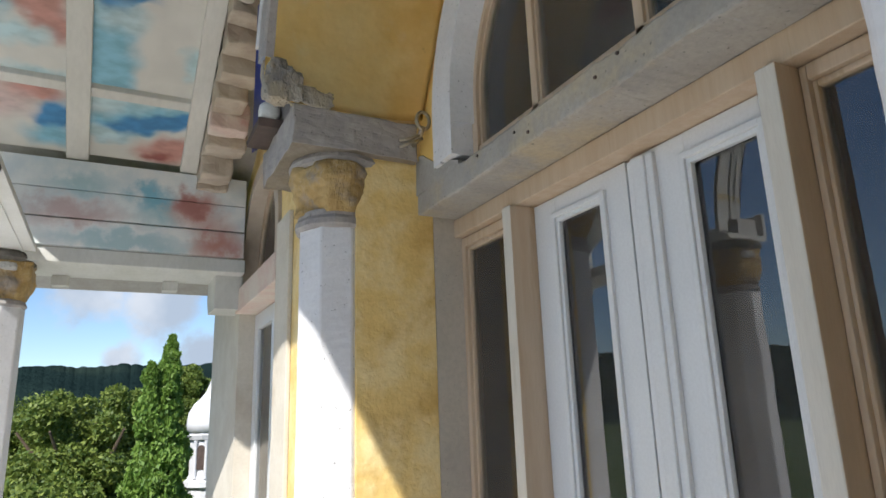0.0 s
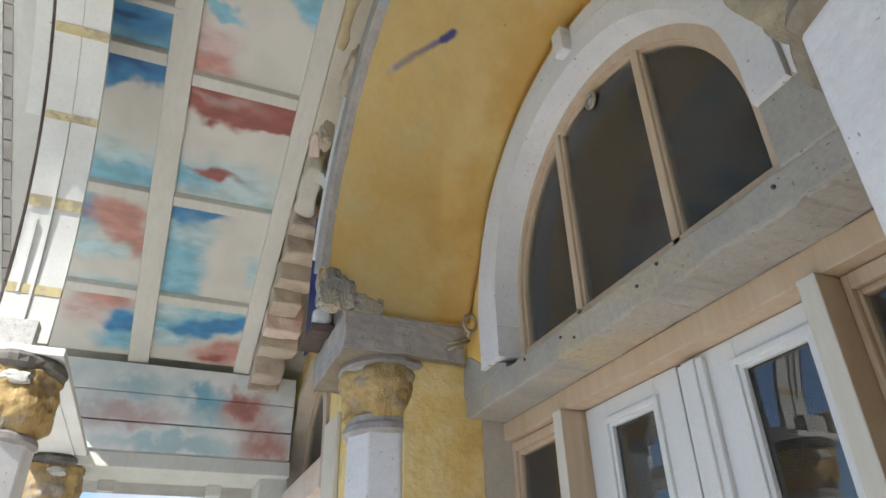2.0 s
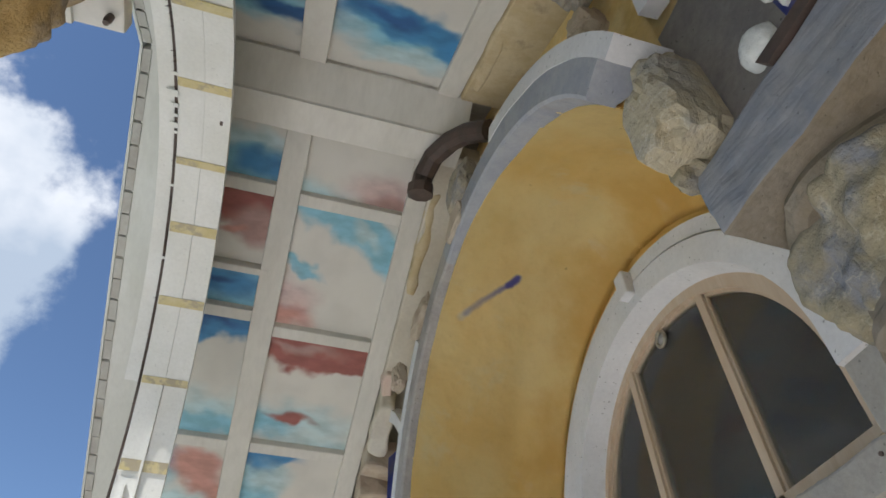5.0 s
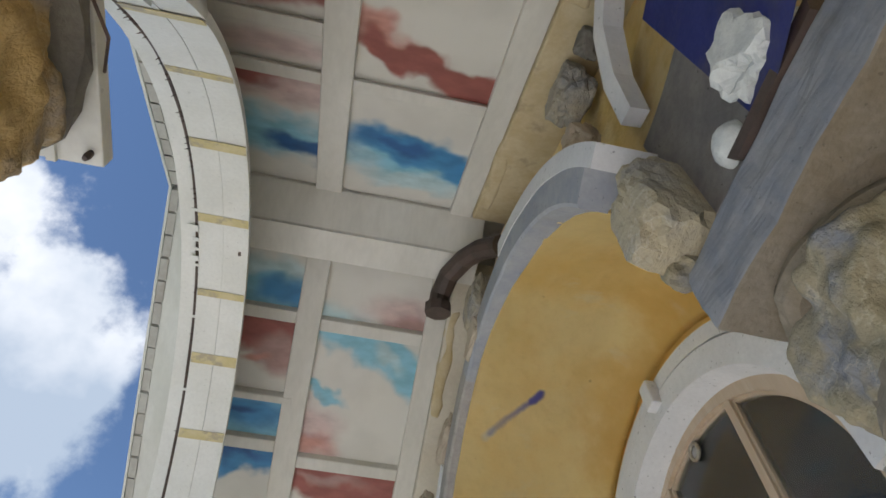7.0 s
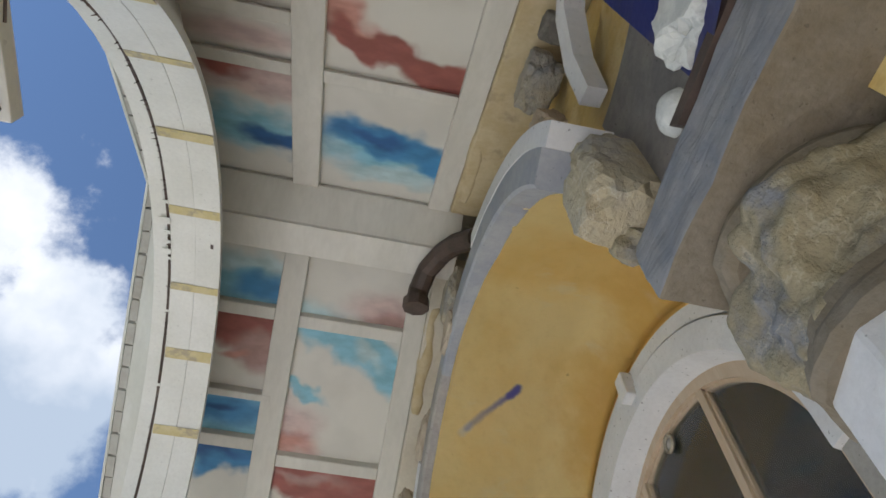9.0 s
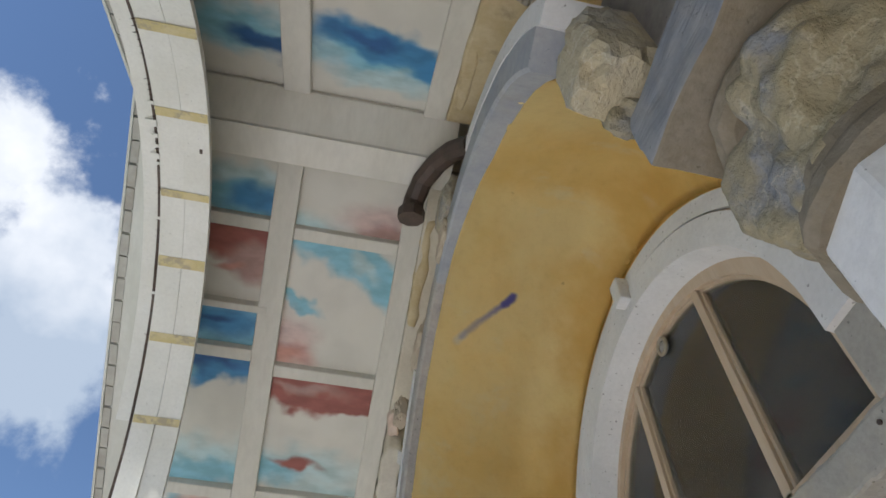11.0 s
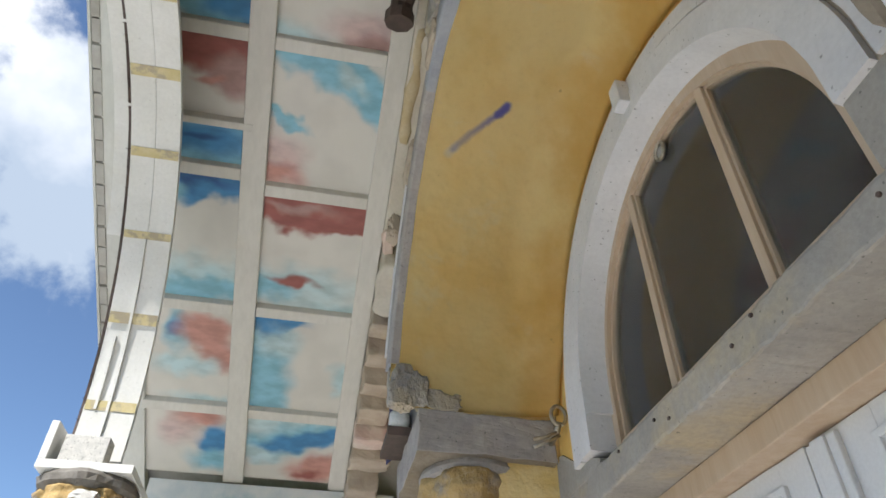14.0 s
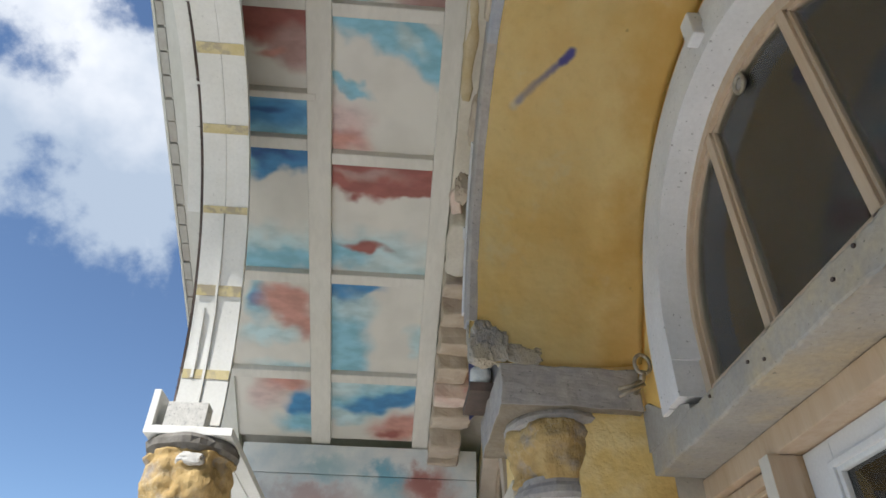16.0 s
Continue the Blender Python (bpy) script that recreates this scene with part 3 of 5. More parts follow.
# vault lining of the niche
bm = bmesh.new()
n_a, n_x = 96, 44
grid = []
for i in range(n_a + 1):
    a = math.pi * i / n_a
    row = []
    for j in range(n_x + 1):
        x0 = 0.605 + 0.13 * max(0.0, min(1.0, (a - 2.35) / 0.35))
        x = x0 + (1.465 - x0) * j / n_x
        r = R_VAULT + min(1, j / 4) * 0.012 * noise.noise((x * 2.2, math.cos(a) * 3, math.sin(a) * 3)) + min(1, j / 4) * 0.004 * noise.noise((x * 9, math.cos(a) * 12, math.sin(a) * 12))
        if x > 1.15:
            r -= 0.215 * min(1.0, 0.3 + math.sin(a) * 2.2) * ((x - 1.15) / 0.315) ** 2.6
        row.append(bm.verts.new((x, Y0 + r * math.cos(a), Z_SPRING + r * math.sin(a))))
    grid.append(row)
for p, q in zip(grid, grid[1:]):
    for j in range(n_x):
        bm.faces.new((p[j], q[j], q[j + 1], p[j + 1]))
bmesh.ops.solidify(bm, geom=bm.faces[:], thickness=-0.02)
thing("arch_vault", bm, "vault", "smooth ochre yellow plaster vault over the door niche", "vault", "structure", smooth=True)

# ---- arch ring on the face of the wall ----
bm = bmesh.new()
rows = []
for i in range(81):
    deg = 10 + 147 * i / 80
    a = radians(deg)
    k = max(0.0, min(1.0, (deg - 78) / 50))
    wide = 0.645 + 0.055 * k * k * (3 - 2 * k) + 0.006 * noise.noise((deg * 0.11, 2.0, 0.0))
    lip = R_VAULT - 0.004 - (0.012 if 72 < deg < 80 else 0.0) - 0.003 * noise.noise((deg * 0.3, 7.0, 0.0))
    rows.append([bm.verts.new((x, Y0 + r * math.cos(a), Z_SPRING + r * math.sin(a))) for x, r in ((0.592, lip + 0.012), (0.604, lip), (wide, lip), (wide, R_VAULT + 0.006), (0.81, R_VAULT + 0.131), (0.590, R_VAULT + 0.131))])
for n_row, (p, q) in enumerate(zip(rows, rows[1:])):
    for i in range(6):
        bm.faces.new((p[i], p[(i + 1) % 6], q[(i + 1) % 6], q[i])).material_index = 1 if n_row < 36 else 0
bm.faces.new(rows[0])
bm.faces.new(list(reversed(rows[-1])))
bmesh.ops.recalc_face_normals(bm, faces=bm.faces[:])
thing("arch_ring", bm, ["ring_plaster", "stone"], "blue-grey plaster ring along the edge of the vault", "arch moulding", "structure")
bm = arc_band(bmesh.new(), Y0, Z_SPRING, R_VAULT + 0.13, R_VAULT + 0.215, 0.585, 0.80, a0=14, a1=52, n=24, rag=0.006)
arc_band(bm, Y0, Z_SPRING, R_VAULT + 0.13, R_VAULT + 0.215, 0.585, 0.80, a0=108, a1=160, n=24, rag=0.006)
thing("arch_moulding", bm, "white_plaster", "white plaster outer moulding round the arch, broken off at the crown", "arch moulding", "structure")

# ---- archivolt, lintel, arched window ----
WY, WZ = 1.82, 3.20
AVY = 1.80                      # axis of the archivolt
bm = arc_band(bmesh.new(), AVY, WZ, 0.862, 0.992, X_BACK - 0.02, 1.58, stilt=0.10, n=64, rag=0.004, back=0.84)
box(bm, X_BACK - 0.019, 1.575, AVY + 0.864, AVY + 0.992, 2.93, 3.10)
thing("window_surround", bm, "white_plaster", "white plaster archivolt round the arched window", "window surround", "structure")
bm = arc_band(bmesh.new(), AVY, WZ, 1.006, 1.085, X_BACK - 0.012, 1.54, stilt=0.10, n=64, rag=0.005)
box(bm, X_BACK - 0.011, 1.54, AVY + 1.008, AVY + 1.085, 2.93, 3.10)
thing("archivolt_band", bm, "white_plaster", "white plaster outer band of the archivolt", "window surround", "structure")
# groove floor, browner than the white bands on both sides
bm = arc_band(bmesh.new(), AVY, WZ, 0.985, 1.012, X_BACK + 0.004, 1.54, stilt=0.10, n=64)
thing("archivolt_groove", bm, "brown", "brown groove between the archivolt bands", "window surround", "structure")
bm = bmesh.new()
box(bm, X_BACK - 0.07, 1.54, 1.72, 1.80, 4.12, 4.27, bevel=0.012)
thing("keystone", bm, "white_plaster", "small white plaster keystone at the top of the archivolt", "keystone", "structure")

thing("surround_foot", boxed(1.466, 1.585, 0.50, 0.94, 2.868, 3.105, bevel=0.006), "concrete", "grey concrete patch at the foot of the archivolt", "patch", "structure")
bm = prism(bmesh.new(), [(2.66, 2.86), (3.155, 2.86), (3.155, 3.09), (3.07, 3.075), (2.93, 2.985), (2.80, 2.945), (2.66, 2.90)], 1.472, 1.57)
for v in bm.verts:
    v.co += Vector((noise.noise(v.co * 9), noise.noise(v.co * 9 + Vector((5, 0, 0))), noise.noise(v.co * 9 + Vector((0, 5, 0))))) * 0.008
thing("surround_foot", bm, "concrete", "rough grey concrete shoulder at the foot of the archivolt", "patch", "structure")
bm = bmesh.new()
box(bm, 1.475, 1.80, Y_NEAR + 0.002, Y_FAR - 0.002, 2.745, 2.875, bevel=0.012)
bmesh.ops.subdivide_edges(bm, edges=[e for e in bm.edges if abs(e.verts[0].co.y - e.verts[1].co.y) > 1], cuts=140)
for v in bm.verts:
    v.co.z += 0.009 * noise.noise(v.co * 7) + 0.008 * noise.noise(v.co * 23) + 0.004 * noise.noise(v.co * 61)
    v.co.x += 0.006 * noise.noise(v.co * 6 + Vector((4, 0, 0)))
lintel = thing("lintel", bm, "concrete", "rough grey concrete lintel over the glazed double door", "lintel", "structure")
# small dark discs on the face, in place of the shade inside plug holes
for y, z in ((2.47, 2.845), (2.15, 2.83), (1.50, 2.85), (1.62, 2.82), (2.05, 2.79), (0.98, 2.83)):
    bm = turned(bmesh.new(), 0, 0, [(0.007, 0.0), (0.007, 0.006)], n=8, rough=0.2, seed=y)
    bmesh.ops.rotate(bm, verts=bm.verts, cent=(0, 0, 0), matrix=Matrix.Rotation(radians(-90), 3, 'Y'))
    bmesh.ops.translate(bm, verts=bm.verts, vec=(1.474, y, z))
    part("hole_spot", bm, "rust", lintel)

win = holder("window_1", "round-arched window with raw pine frame and two mullions", "window", (1.56, WY, 2.94), "structure")
bm = arc_band(bmesh.new(), WY, WZ, 0.795, 0.885, 1.565, 1.64, stilt=0.27, n=48)
arc_band(bm, WY, WZ, 0.78, 0.81, 1.585, 1.62, stilt=0.27, n=48)
part("window_frame", bm, "wood", win)
part("window_sill", boxed(1.57, 1.64, WY - 0.86, WY + 0.86, 2.925, 2.965), "wood", win)
for off in (-0.337, 0.303):
    top = WZ + math.sqrt(0.80 ** 2 - off ** 2)
    bm = boxed(1.570, 1.635, WY + off - 0.022, WY + off + 0.022, 2.94, top + 0.004, bevel=0.004)
    box(bm, 1.585, 1.625, WY + off - 0.034, WY + off + 0.034, 2.94, top + 0.02, bevel=0.004)
    part("mullion", bm, "wood", win)
edges = [-0.80, -0.371, -0.303, 0.269, 0.337, 0.80]
for a, b in ((0, 1), (2, 3), (4, 5)):
    ys = [edges[a] + (edges[b] - edges[a]) * k / 14 for k in range(15)]
    out = [(WY + y, WZ + math.sqrt(max(0, 0.797 ** 2 - y * y))) for y in ys] + [(WY + edges[b], 2.95), (WY + edges[a], 2.95)]
    if a == 0:
        out = out[1:]
    pane = part("pane", prism(bmesh.new(), out, 1.602, 1.608), "glass_dusty", win)
    pane.visible_shadow = False

# ---- double door and side lights ----
XD = 1.80
bm = boxed(1.70, 1.84, Y_NEAR, Y_FAR, 2.645, 2.743, bevel=0.006)
thing("door_head", bm, "wood", "raw pine head of the door frame under the lintel", "door frame", "structure")
POSTS = ((2.515, 2.59), (1.083, 1.152))
for y0, y1 in POSTS:
    bm = boxed(1.665, 1.84, y0, y1, 0.0, 2.643, bevel=0.006)
    # faces towards -x get the paler pine, as if lit
    for f in bm.faces:
        f.normal_update()
        f.material_index = 1 if f.normal.x < -0.9 else 0
    thing("door_post", bm, ["wood", "pale_front"], "raw pine post between door and side light", "door frame", "structure")


def door_leaf(y0, y1, g0, g1, name, label):
    d = holder(name, label, "door", (XD + 0.02, (y0 + y1) / 2, 0.0), "structure")
    for a, b in ((y0, g0), (g1, y1)):
        bm = boxed(XD, XD + 0.05, a, b, 0.02, 2.64, bevel=0.004)
        part("stile", bm, "door", d)
    for z0, z1 in ((2.54, 2.64), (0.02, 0.60)):
        part("rail", boxed(XD + 0.001, XD + 0.049, g0, g1, z0, z1), "door", d)
    for k, dx in ((0.0, 0.0), (0.018, 0.012)):
        bm = bmesh.new()
        w = 0.022
        a0, a1, c0, c1 = g0 + k, g1 - k, 0.60 + k, 2.54 - k
        for bx in ((a0 - w, a0 + 0.004, c0 - w, c1 + w), (a1 - 0.004, a1 + w, c0 - w, c1 + w)):
            box(bm, XD - 0.016 + dx, XD + 0.02, bx[0], bx[1], bx[2], bx[3], bevel=0.005)
        for bx in ((a0, a1, c1 - 0.004, c1 + w), (a0, a1, c0 - w, c0 + 0.004)):
            box(bm, XD - 0.016 + dx, XD + 0.02, bx[0], bx[1], bx[2], bx[3], bevel=0.005)
        part("glazing_bead", bm, "door", d)
    pane = part("pane", boxed(XD + 0.022, XD + 0.028, g0, g1, 0.60, 2.54), "glass", d)
    pane.visible_shadow = False
    return d


door_leaf(1.866, 2.51, 2.013, 2.34, "door_1", "white painted door leaf with tall glass pane")
right_leaf = door_leaf(1.157, 1.838, 1.248, 1.562, "door_2", "white painted door leaf with cover strip and tall pane")
bm = boxed(XD - 0.022, XD + 0.001, 1.70, 1.835, 0.02, 2.62, bevel=0.006)
box(bm, XD - 0.034, XD - 0.015, 1.735, 1.80, 0.02, 2.62, bevel=0.008)
part("cover_strip", bm, "door", right_leaf)

for nm, y0, y1, fx, edge in (("window_2", 2.595, Y_FAR - 0.002, 1.745, 0.036), ("window_3", Y_NEAR + 0.002, 1.08, 1.765, 0.022)):
    w = holder(nm, "narrow fixed side light in a raw pine frame", "window", (1.78, (y0 + y1) / 2, 0.0), "structure")
    bm = bmesh.new()
    box(bm, fx, fx + 0.085, y0, y0 + edge, 0.0, 2.64, bevel=0.005)
    box(bm, fx, fx + 0.085, y1 - edge, y1, 0.0, 2.64, bevel=0.005)
    box(bm, fx, fx + 0.085, y0 + edge, y1 - edge, 2.59, 2.64, bevel=0.005)
    box(bm, fx, fx + 0.085, y0 + edge, y1 - edge, 0.0, 0.12, bevel=0.005)
    side_frame = part("window_frame", bm, "wood", w)
    bm = bmesh.new()
    for a, b in ((y0 + edge, y0 + edge + 0.014), (y1 - edge - 0.014, y1 - edge)):
        box(bm, fx + 0.02, fx + 0.055, a, b, 0.12, 2.59, bevel=0.005)
    box(bm, fx + 0.02, fx + 0.055, y0 + edge + 0.014, y1 - edge - 0.014, 2.568, 2.59, bevel=0.006)
    part("glazing_bead", bm, "wood", side_frame)
    pane = part("pane", boxed(fx + 0.041, fx + 0.047, y0 + edge, y1 - edge, 0.12, 2.585), "glass", w)
    pane.visible_shadow = False

# room behind the glass, its dimness put into the dark plaster colour
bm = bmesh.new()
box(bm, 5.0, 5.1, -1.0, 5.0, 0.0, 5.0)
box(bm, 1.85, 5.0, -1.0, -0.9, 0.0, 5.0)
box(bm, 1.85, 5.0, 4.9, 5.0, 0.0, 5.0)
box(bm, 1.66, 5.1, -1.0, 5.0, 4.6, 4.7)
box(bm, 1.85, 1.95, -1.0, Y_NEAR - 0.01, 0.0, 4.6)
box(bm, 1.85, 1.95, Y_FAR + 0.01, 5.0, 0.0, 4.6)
thing("wall_room", bm, "room", "plaster walls of the room behind the glass, coloured dark for dimness", "wall", "structure")

# ---- columns of the facade ----
def facade_column(sign):
    y = lambda v: v if sign > 0 else mirror(v)
    cy = y(3.375) if sign > 0 else 0.31
    c = holder("column", "white octagonal column with rough ochre stone capital", "column", (1.075, cy, 0.0), group="columns of the facade")
    bm = turned(bmesh.new(), 1.075, cy, [(0.207, 0.0), (0.207, 2.66)], n=8, phase=0.15)
    bmesh.ops.subdivide_edges(bm, edges=[e for e in bm.edges if abs(e.verts[0].co.z - e.verts[1].co.z) > 1], cuts=90)
    for v in bm.verts:
        d = Vector((v.co.x - 1.075, v.co.y - cy, 0))
        v.co += d * (0.008 * noise.noise(v.co * 9) + 0.012 * noise.noise(v.co * 31))
    bmesh.ops.bevel(bm, geom=[e for e in bm.edges if abs(e.verts[0].co.z - e.verts[1].co.z) > 0.02], offset=0.006, segments=1, affect='EDGES')
    part("shaft", bm, "white_plaster", c)
    # near column: darker copies of the far stones, for its deeper shade
    part("necking", turned(bmesh.new(), 1.075, cy, [(0.208, 2.65), (0.224, 2.67), (0.22, 2.70), (0.206, 2.72), (0.205, 2.75)], n=40, rough=0.07, seed=sign), "stone" if sign > 0 else "brown_stone", c, "grey stone necking ring")
    part("capital", hewn(bmesh.new(), 1.075, cy, [(0.20, 2.735), (0.215, 2.79), (0.24, 2.85), (0.262, 2.91), (0.266, 2.96), (0.25, 3.0)], seed=3.0 * sign + 1, depth=0.045 if sign > 0 else 0.065), "ochre_stone" if sign > 0 else "ochre_rock", c, "chipped ochre sandstone capital", smooth=True)
    part("abacus_ring", turned(bmesh.new(), 1.075, cy, [(0.225, 2.985), (0.25, 3.0), (0.258, 3.025), (0.25, 3.05)], n=48, rough=0.05, seed=7), "stone" if sign > 0 else "brown_stone", c, "grey stone ring under the impost")
    # impost block
    bm = boxed(0.76, 1.46, min(y(3.10), y(3.86)), max(y(3.10), y(3.86)), 3.05, 3.268, bevel=0.008)
    bmesh.ops.subdivide_edges(bm, edges=[e for e in bm.edges if e.calc_length() > 0.15], cuts=12, use_grid_fill=True)
    for v in bm.verts:
        v.co += Vector((noise.noise(v.co * 9), noise.noise(v.co * 9 + Vector((5, 0, 0))), noise.noise(v.co * 9 + Vector((0, 5, 0))))) * 0.009 + Vector((noise.noise(v.co * 27), noise.noise(v.co * 27 + Vector((5, 0, 0))), noise.noise(v.co * 27 + Vector((0, 5, 0))))) * 0.005
    # undersides coloured darker for shade; the near block's sides bluish for skylight
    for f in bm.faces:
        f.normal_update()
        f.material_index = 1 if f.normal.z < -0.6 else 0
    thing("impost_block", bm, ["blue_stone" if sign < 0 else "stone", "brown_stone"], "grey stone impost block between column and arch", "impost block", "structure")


facade_column(1)
facade_column(-1)

# ---- far side wall with its own glazed bay ----
bm = bmesh.new()
box(bm, 0.97, 1.62, 3.645, 4.25, 0.0, 4.9)
thing("wall_pilaster", boxed(0.94, 0.969, 3.90, 4.25, 0.0, 2.95, bevel=0.008), "cream_plaster", "white plastered pilaster beside the side bay", "pilaster", "structure")
prism(bm, [(4.25, 4.9), (4.25, 2.78)] + [(5.0 - 0.70 * math.cos(radians(a)), 2.95 + 0.72 * math.sin(radians(a))) for a in range(0, 181, 9)] + [(5.75, 2.78), (5.75, 4.2)], 0.99, 1.62)
thing("wall_side_end", boxed(0.97, 1.62, 5.752, 7.3, 0.0, 4.2), "cream_plaster", "pale cream plastered end of the facade", "wall", "structure")
thing("wall_side", bm, "ochre_rough", "ochre plastered wall of the side bay in sun", "wall", "structure")
bm = boxed(0.93, 1.5, 4.252, 5.748, 2.56, 2.76, bevel=0.01)
thing("lintel_side", bm, "pink", "pink-stained plaster lintel of the side bay", "lintel", "structure")
bm = arc_band(bmesh.new(), 5.0, 2.95, 0.60, 0.70, 0.96, 1.2, stilt=0.18, n=24)
thing("window_surround_side", bm, "brown", "plastered arch round the side bay window", "window surround", "structure")
w = holder("window_4", "small arched side window in a pine frame", "window", (1.2, 5.0, 2.77), "structure")
part("window_frame", arc_band(bmesh.new(), 5.0, 2.95, 0.54, 0.60, 1.08, 1.14, stilt=0.17, n=24), "wood", w)
part("pane", prism(bmesh.new(), [(5.0 - 0.56 * math.cos(radians(a)), 2.95 + 0.56 * math.sin(radians(a))) for a in range(0, 181, 10)] + [(5.56, 2.77), (4.44, 2.77)], 1.10, 1.106), "glass", w)
d = holder("door_3", "white glazed door in the side bay", "door", (1.15, 5.0, 0.0), "structure")
bm = bmesh.new()
for a, b in ((4.256, 4.40), (4.93, 5.07), (5.60, 5.744)):
    box(bm, 1.10, 1.16, a, b, 0.0, 2.55, bevel=0.006)
for a, b in ((4.40, 4.93), (5.07, 5.60)):
    box(bm, 1.10, 1.16, a, b, 2.42, 2.55, bevel=0.006)
    box(bm, 1.10, 1.16, a, b, 0.0, 0.5, bevel=0.006)
part("door_frame", bm, "door", d)
for a, b in ((4.40, 4.93), (5.07, 5.60)):
    part("pane", boxed(1.125, 1.131, a, b, 0.5, 2.42), "glass", d)

# near side wall, behind the way in: unseen, mirrored to cut light on the near column
bm = boxed(0.97, 1.62, -3.7, -0.003, 0.0, 4.4)
thing("wall_side_near", bm, "ochre_rough", "unseen ochre wall beside the porch, mirroring the far side", "wall", "structure")

# added wall, never in view: blocks light arriving from the -y side
bm = bmesh.new()
box(bm, -0.50, 0.965, -2.10, -1.92, 0.0, 2.9)
thing("near_light_block", bm, "jamb", "unseen tan wall added to keep light off the near porch", "wall", "structure")

# ---- ceiling ----
FAR_R = [(1.98, 2.417), (2.487, 3.24), (3.31, 4.043), (4.113, 4.83), (4.90, 5.44)]
FAR_L = [(1.98, 2.398), (2.468, 2.90), (2.94, 3.168), (3.238, 4.05), (4.12, 4.82), (4.89, 5.44)]
NEAR_R = [(1.62, 0.835), (0.765, -0.05), (-0.12, -0.90), (-0.97, -1.85)]
NEAR_L = [(1.62, 0.835), (0.765, 0.57), (0.50, -0.05), (-0.12, -0.90), (-0.97, -1.85)]
XL, XM0, XM1, XR = -1.02, -0.415, -0.262, 0.40
UMBER = (0.36, 0.22, 0.20)
PAINT_R = [
    [(PALE, 0.12, 0.97, 0.32, 0.14, 0.7), (MAUVE, 0.78, 0.80, 0.34, 0.20, 0.6, -12), (UMBER, 0.93, 0.97, 0.26, 0.12, 0.6)],
    [(SKYBLUE, 0.40, 0.05, 0.55, 0.13, 0.4, 8), (SKYBLUE, 0.88, 0.22, 0.42, 0.16, 0.3, 30), (PALE, 0.72, 0.17, 0.16, 0.05, 0.7, 30), (SKYBLUE, 0.10, 0.49, 0.24, 0.045, 0.35, 12), (MAUVE, 0.10, 0.82, 0.26, 0.20, 0.6, 30), (ROSE, 0.10, 0.93, 0.24, 0.08, 0.7)],
    [(RED, 0.30, 0.08, 0.62, 0.22, 0.15, 4), (RED, 0.80, 0.10, 0.50, 0.19, 0.15, -3), (UMBER, 0.35, 0.10, 0.30, 0.05, 0.7), (PALE, 0.38, 0.80, 0.60, 0.15, 0.7), (SKYBLUE, 0.08, 0.86, 0.26, 0.12, 0.7), (RED, 0.36, 0.775, 0.24, 0.055, 0.45, 4), (PALE, 0.85, 1.0, 0.5, 0.08, 0.7)],
    [(SKYBLUE, 0.06, 0.62, 0.32, 0.60, 0.35), (BLUE, 0.18, 0.04, 0.42, 0.15, 0.2, -6), (PALE, 0.24, 0.30, 0.20, 0.14, 0.7), (SKYBLUE, 0.22, 0.85, 0.16, 0.2, 0.5), (PALE, 0.98, 0.62, 0.1, 0.14, 0.6)],
    [(PALE, 0.40, 0.12, 0.55, 0.18, 0.6), (SKYBLUE, 0.78, 0.20, 0.40, 0.17, 0.5, -15), (SKYBLUE, 0.30, 0.46, 0.42, 0.20, 0.5, -10), (BLUE, 0.52, 0.42, 0.52, 0.15, 0.4, -22), (BLUE, 0.88, 0.26, 0.30, 0.13, 0.4, -22), (PALE, 0.1, 0.62, 0.35, 0.10, 0.6), (ROSE, 0.85, 0.80, 0.32, 0.22, 0.4, -15), (RED, 0.72, 0.90, 0.12, 0.05, 0.6)],
]
PAINT_L = [
    [(PALE, 0.5, 0.50, 0.6, 0.14, 0.7), (SKYBLUE, 0.75, 0.88, 0.62, 0.30, 0.2, 4), (BLUE, 0.80, 0.80, 0.42, 0.18, 0.6), (SKYBLUE, 0.15, 0.80, 0.3, 0.14, 0.6)],
    [(RED, 0.45, 0.08, 0.75, 0.36, 0.18, 10), (UMBER, 0.84, 0.50, 0.30, 0.24, 0.35, 35), (ROSE, 0.62, 0.56, 0.16, 0.06, 0.6)],
    [(SKYBLUE, 0.6, 0.5, 1.2, 0.8, 0.4), (BLUE, 0.5, 0.45, 0.7, 0.38, 0.6), (NAVY, 0.45, 0.42, 0.22, 0.07, 0.7)],
    [(BLUE, 0.50, 0.02, 0.90, 0.19, 0.2, -3), (NAVY, 0.5, 0.05, 0.4, 0.06, 0.7), (SKYBLUE, 0.12, 0.16, 0.2, 0.08, 0.5), (PALE, 0.6, 0.80, 0.7, 0.14, 0.7), (SKYBLUE, 0.60, 0.94, 0.8, 0.10, 0.5)],
    [(SKYBLUE, 0.28, 0.26, 0.14, 0.20, 0.5), (BLUE, 0.24, 0.24, 0.07, 0.10, 0.6), (ROSE, 0.62, 0.26, 0.36, 0.18, 0.4), (ROSE, 0.82, 0.46, 0.30, 0.16, 0.4, 20), (PALE, 0.35, 0.62, 0.40, 0.11, 0.6), (PALE, 0.7, 1.0, 0.5, 0.08, 0.7)],
    [(ROSE, 0.58, 0.15, 0.36, 0.13, 0.5), (BLUE, 0.85, 0.50, 0.27, 0.24, 0.35, -25), (SKYBLUE, 0.80, 0.78, 0.3, 0.14, 0.6), (MAUVE, 0.3, 0.35, 0.25, 0.2, 0.7)],
]
